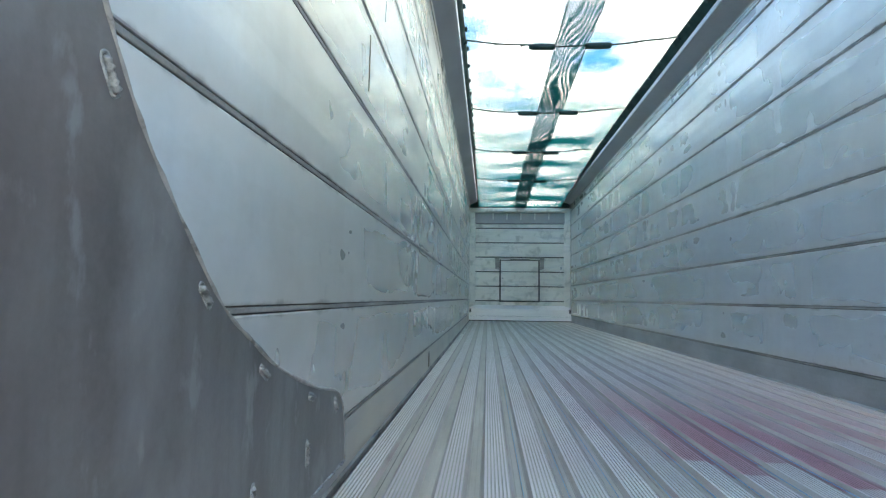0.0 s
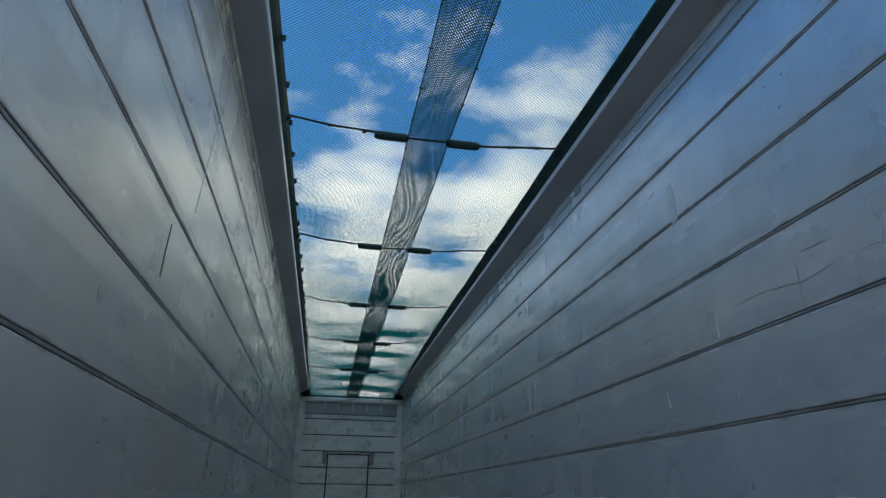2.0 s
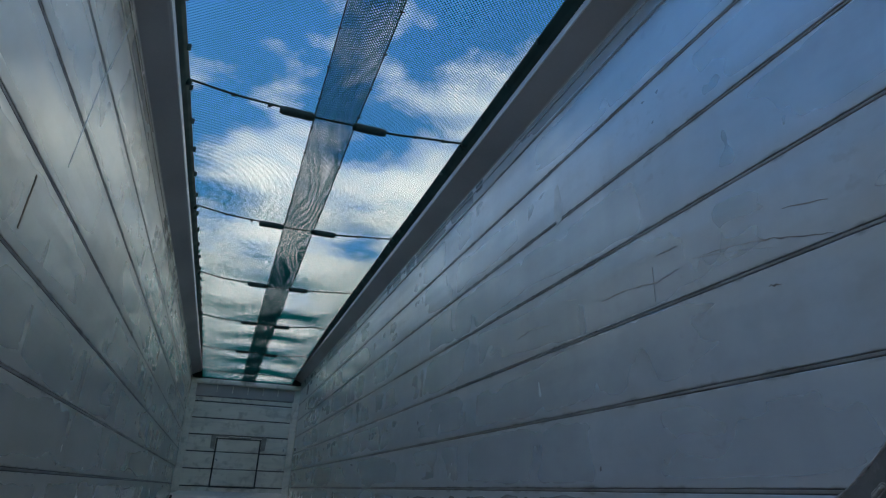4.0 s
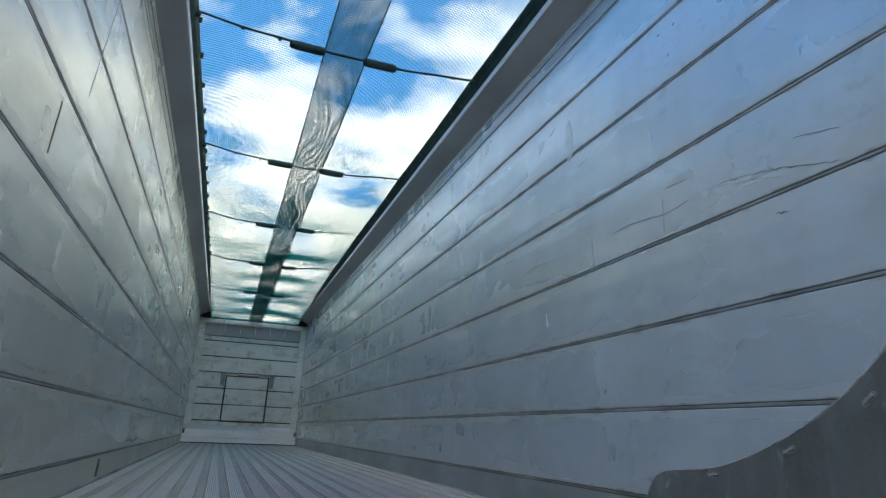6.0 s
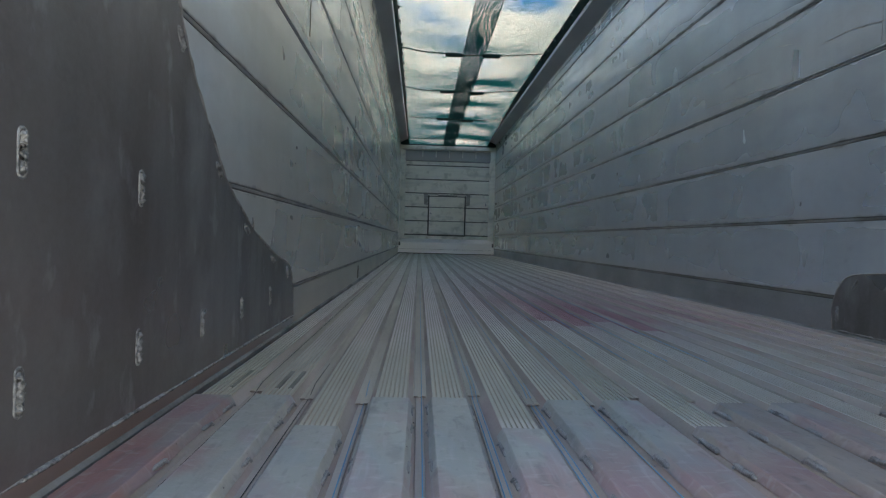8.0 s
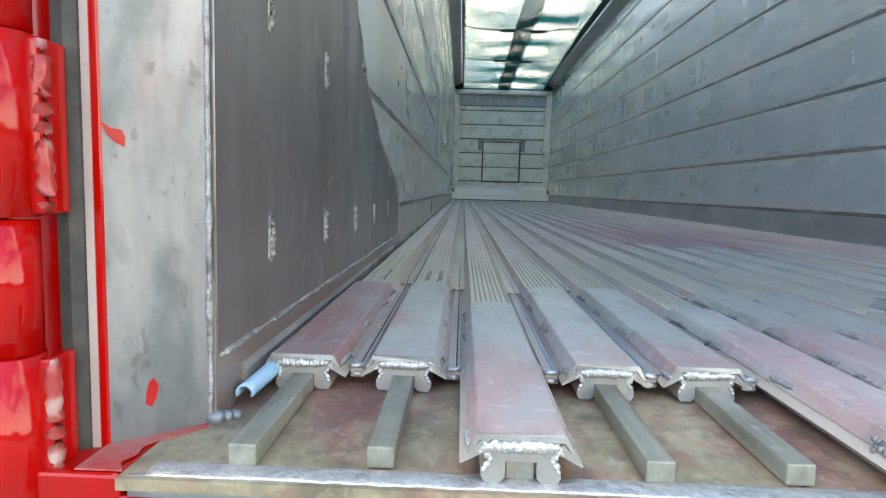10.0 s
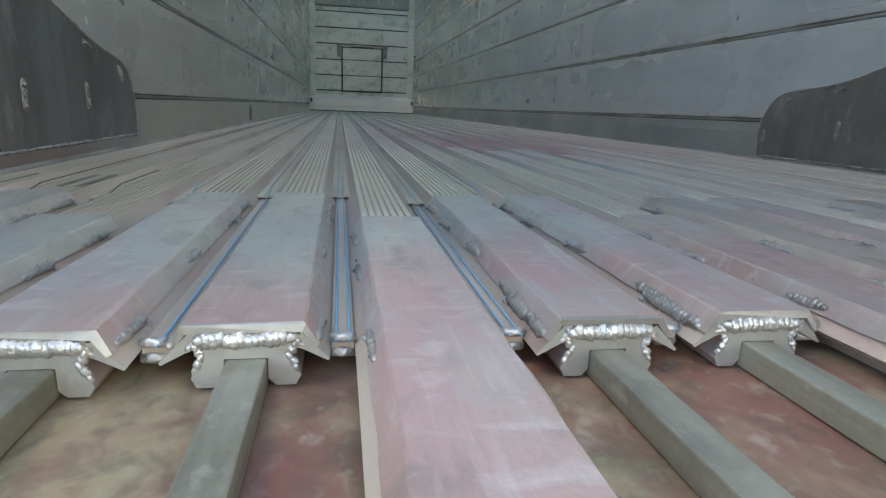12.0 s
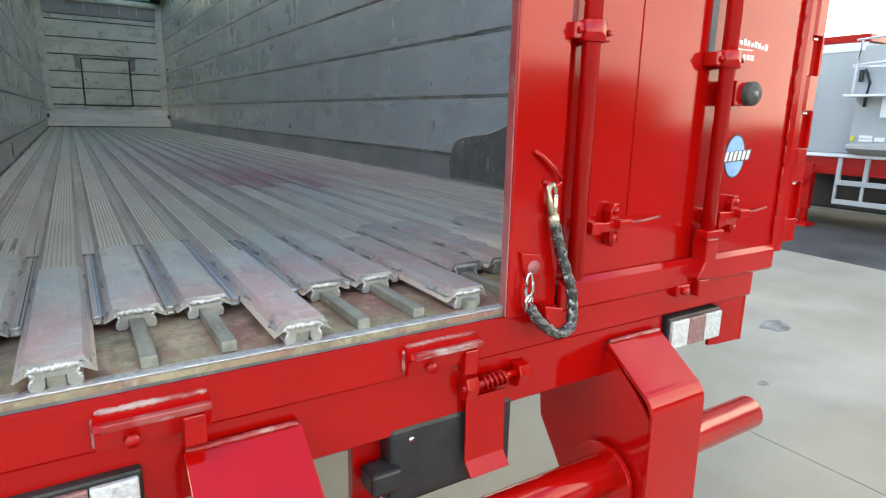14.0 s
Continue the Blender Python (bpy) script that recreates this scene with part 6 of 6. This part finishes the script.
for cx, cy, r in ((4.1, 1.35, 0.11), (2.9, 0.75, 0.03)):
    extrude(bm, [(cx + r * (1.6 if j % 2 else 1.2) * math.cos(2 * math.pi * j / 11) * (0.8 + 0.4 * random.random()), cy + r * math.sin(2 * math.pi * j / 11) * (0.7 + 0.5 * random.random())) for j in range(11)], G + 0.0005, G + 0.0025, "z")
solid("oil_spots", bm, surface("oil_dark", (0.10, 0.10, 0.095), (0.24, 0.235, 0.22), (9, 9, 9), (0.4, 0.7), 0.0, 0.05, 90), "dark oil spots on the concrete", "stain", kind="stuff")

# plain dark distance behind the yard, mirrored in the paint
far = thing("backdrop", (0, -34, G), "dark plain distance of trees and sheds round the yard", "backdrop", kind="structure")
bm = B()
random.seed(23)
row = [(-60.0, 1.8)]
while row[-1][0] < 44:
    x = row[-1][0] + 1.2 + 2.5 * random.random()
    row.append((x, min(4.4, max(1.6, row[-1][1] + (random.random() - 0.5) * 1.6))))
extrude(bm, row + [(row[-1][0], G), (-60.0, G)], -35.0, -34.0, "y")
part("treeline", bm, M_FAR, far)

# ---- neighbouring trailer across the yard ----
tr = thing("parked_trailer", (10.8, 7.0, G), "silver grey tipping trailer on a red chassis", "trailer")
X = 9.60
bm = B()
boxes(bm, X, X + 2.5, 3.40, 14.0, -0.06, 1.63, 0.03)
part("body", bm, M_GREYPAINT, tr)
bm = B()
boxes(bm, X - 0.02, X + 2.52, 3.38, 14.0, 1.635, 1.75, 0.01)
part("red_rim", bm, M_RED, tr, "faded red top rim")
bm = B()
boxes(bm, X - 0.012, X + 0.0, 3.40, 14.0, 1.50, 1.63, 0.004)
part("top_band", bm, M_WHITE, tr)
bm = B()
boxes(bm, X - 0.05, X + 2.5, 1.9, 14.0, -0.118, -0.062, 0.01)
part("bottom_rail", bm, M_RAIL_LIP, tr)
bm = B()
extrude(bm, [(X - 0.25, 0.03), (X - 0.22, 1.55), (X + 0.6, 1.60), (X + 2.0, 1.60), (X + 2.0, -0.05), (X - 0.12, -0.05)], 1.9, 3.35, "y", 0.01)
head = part("headboard", bm, M_GREYPAINT, tr)
bm = B()
extrude(bm, [(X - 0.255, 0.10), (X - 0.275, 0.085), (X - 0.275, 0.035), (X - 0.12, -0.055), (X - 0.11, -0.055)], 1.9, 3.37, "y", 0.004)
part("foot_sill", bm, M_RAIL, head)
bm = B()
boxes(bm, X - 0.50, X - 0.2, 1.9, 3.42, 0.80, 0.835, 0.006)
boxes(bm, X - 0.35, X - 0.24, 1.9, 2.95, 0.50, 0.80, 0.006)
part("catwalk", bm, M_RAIL_LIP, tr, "silver catwalk step")
for y in (3.30, 2.3):
    bm = B()
    tube(bm, [(X - 0.48, y + 0.01, 0.80), (X - 0.48, y, 1.20), (X - 0.46, y - 0.015, 1.62)], 0.02, 8)
    part("ladder_post", bm, M_RAIL_LIP, tr)
for z, lift in ((1.23, -0.02), (1.25, 0.12), (1.61, 0.10)):
    bm = B()
    tube(bm, [(X - 0.47, 3.36, z), (X - 0.44, 2.0, z + lift)], 0.016, 8)
    part("hand_rail", bm, M_RAIL_LIP, tr)
bm = B()
tube(bm, [(X - 0.27, 3.27, 1.20), (X - 0.31, 3.22, 1.14), (X - 0.30, 3.17, 1.00), (X - 0.28, 3.20, 0.82), (X - 0.27, 3.21, 0.66)], 0.022, 8)
boxes(bm, X - 0.30, X - 0.25, 3.28, 3.34, 1.02, 1.20, 0.01)
part("hose", bm, M_BLACK, tr)
for y0, y1, z0, z1 in ((3.03, 3.21, 0.195, 0.24), (3.03, 3.21, 0.145, 0.185), (2.87, 3.00, 0.155, 0.215)):
    bm = B()
    boxes(bm, X - 0.262, X - 0.253, y0, y1, z0, z1)
    part("notice", bm, M_WHITE, tr)
bm = B()
boxes(bm, X - 0.275, X - 0.245, 3.275, 3.32, 0.15, 0.225, 0.004)
part("yellow_tag", bm, M_YEL, tr)
for dx in (0.75, 1.75):
    bm = B()
    boxes(bm, X + dx - 0.06, X + dx + 0.06, 2.2, 13.8, -0.62, -0.125, 0.01)
    part("chassis_rail", bm, M_RED, tr)
# plain black block added so the space under the trailer reads as shaded
bm = B()
boxes(bm, X + 0.45, X + 2.1, 0.2, 13.8, -1.0, -0.30, 0.03)
part("underbody", bm, M_BLACK, tr, "black block standing in for shaded running gear under the trailer")
bm = B()
boxes(bm, X + 0.02, X + 0.10, 1.9, 13.8, -0.40, -0.122, 0.006)
part("side_rave", bm, M_RED, tr)
for y in (3.97,):
    bm = B()
    boxes(bm, X - 0.06, X + 0.08, y - 0.07, y + 0.07, -1.0, -0.25, 0.01)
    boxes(bm, X - 0.04, X + 0.06, y - 0.05, y + 0.05, -1.22, -1.0, 0.006)
    leg = part("landing_leg", bm, M_RED, tr, "red landing leg with square foot")
    bm = B()
    extrude(bm, [(X - 0.14, G), (X - 0.13, G + 0.035), (X - 0.05, G + 0.075), (X + 0.07, G + 0.075), (X + 0.15, G + 0.035), (X + 0.16, G)], y - 0.14, y + 0.14, "y", 0.004)
    part("foot", bm, M_RED, leg)
    bm = B()
    tube(bm, [(X + 0.0, y + 0.05, -0.45), (X + 0.5, y + 0.9, -0.3)], 0.03, 8)
    tube(bm, [(X - 0.08, y - 0.15, -0.25), (X - 0.10, y + 0.02, -0.62)], 0.008, 6)
    part("brace", bm, M_RED, leg)
guard = part("side_guard", boxes(B(), X - 0.06, X - 0.02, 0.4, 3.54, -0.555, -0.475, 0.008), M_GREYPAINT, tr, "silver side guard rails")
bm = B()
boxes(bm, X - 0.06, X - 0.02, 0.4, 3.54, -0.86, -0.78, 0.008)
part("guard_rail", bm, M_GREYPAINT, guard)
for y in (3.52, 3.13, 2.2):
    bm = B()
    boxes(bm, X - 0.058, X - 0.022, y - 0.02, y + 0.02, -0.78, -0.555)
    boxes(bm, X - 0.03, X + 0.03, y - 0.03, y + 0.03, -0.475, -0.125)
    part("guard_post", bm, M_RAIL, guard)
for y in (1.0, 8.0, 9.4, 10.8):
    bm = B()
    tube(bm, [(X + 0.25, y, G + 0.50), (X + 0.28, y, G + 0.50), (X + 0.55, y, G + 0.50), (X + 0.58, y, G + 0.50)], lambda i: 0.50 if 0 < i < 3 else 0.46, 28)
    wheel = part("wheel", bm, M_RUBBER, tr, "black truck tyre")
    bm = B()
    tube(bm, [(X + 0.235, y, G + 0.50), (X + 0.30, y, G + 0.50)], 0.28, 20)
    part("rim", bm, M_RAIL, wheel)
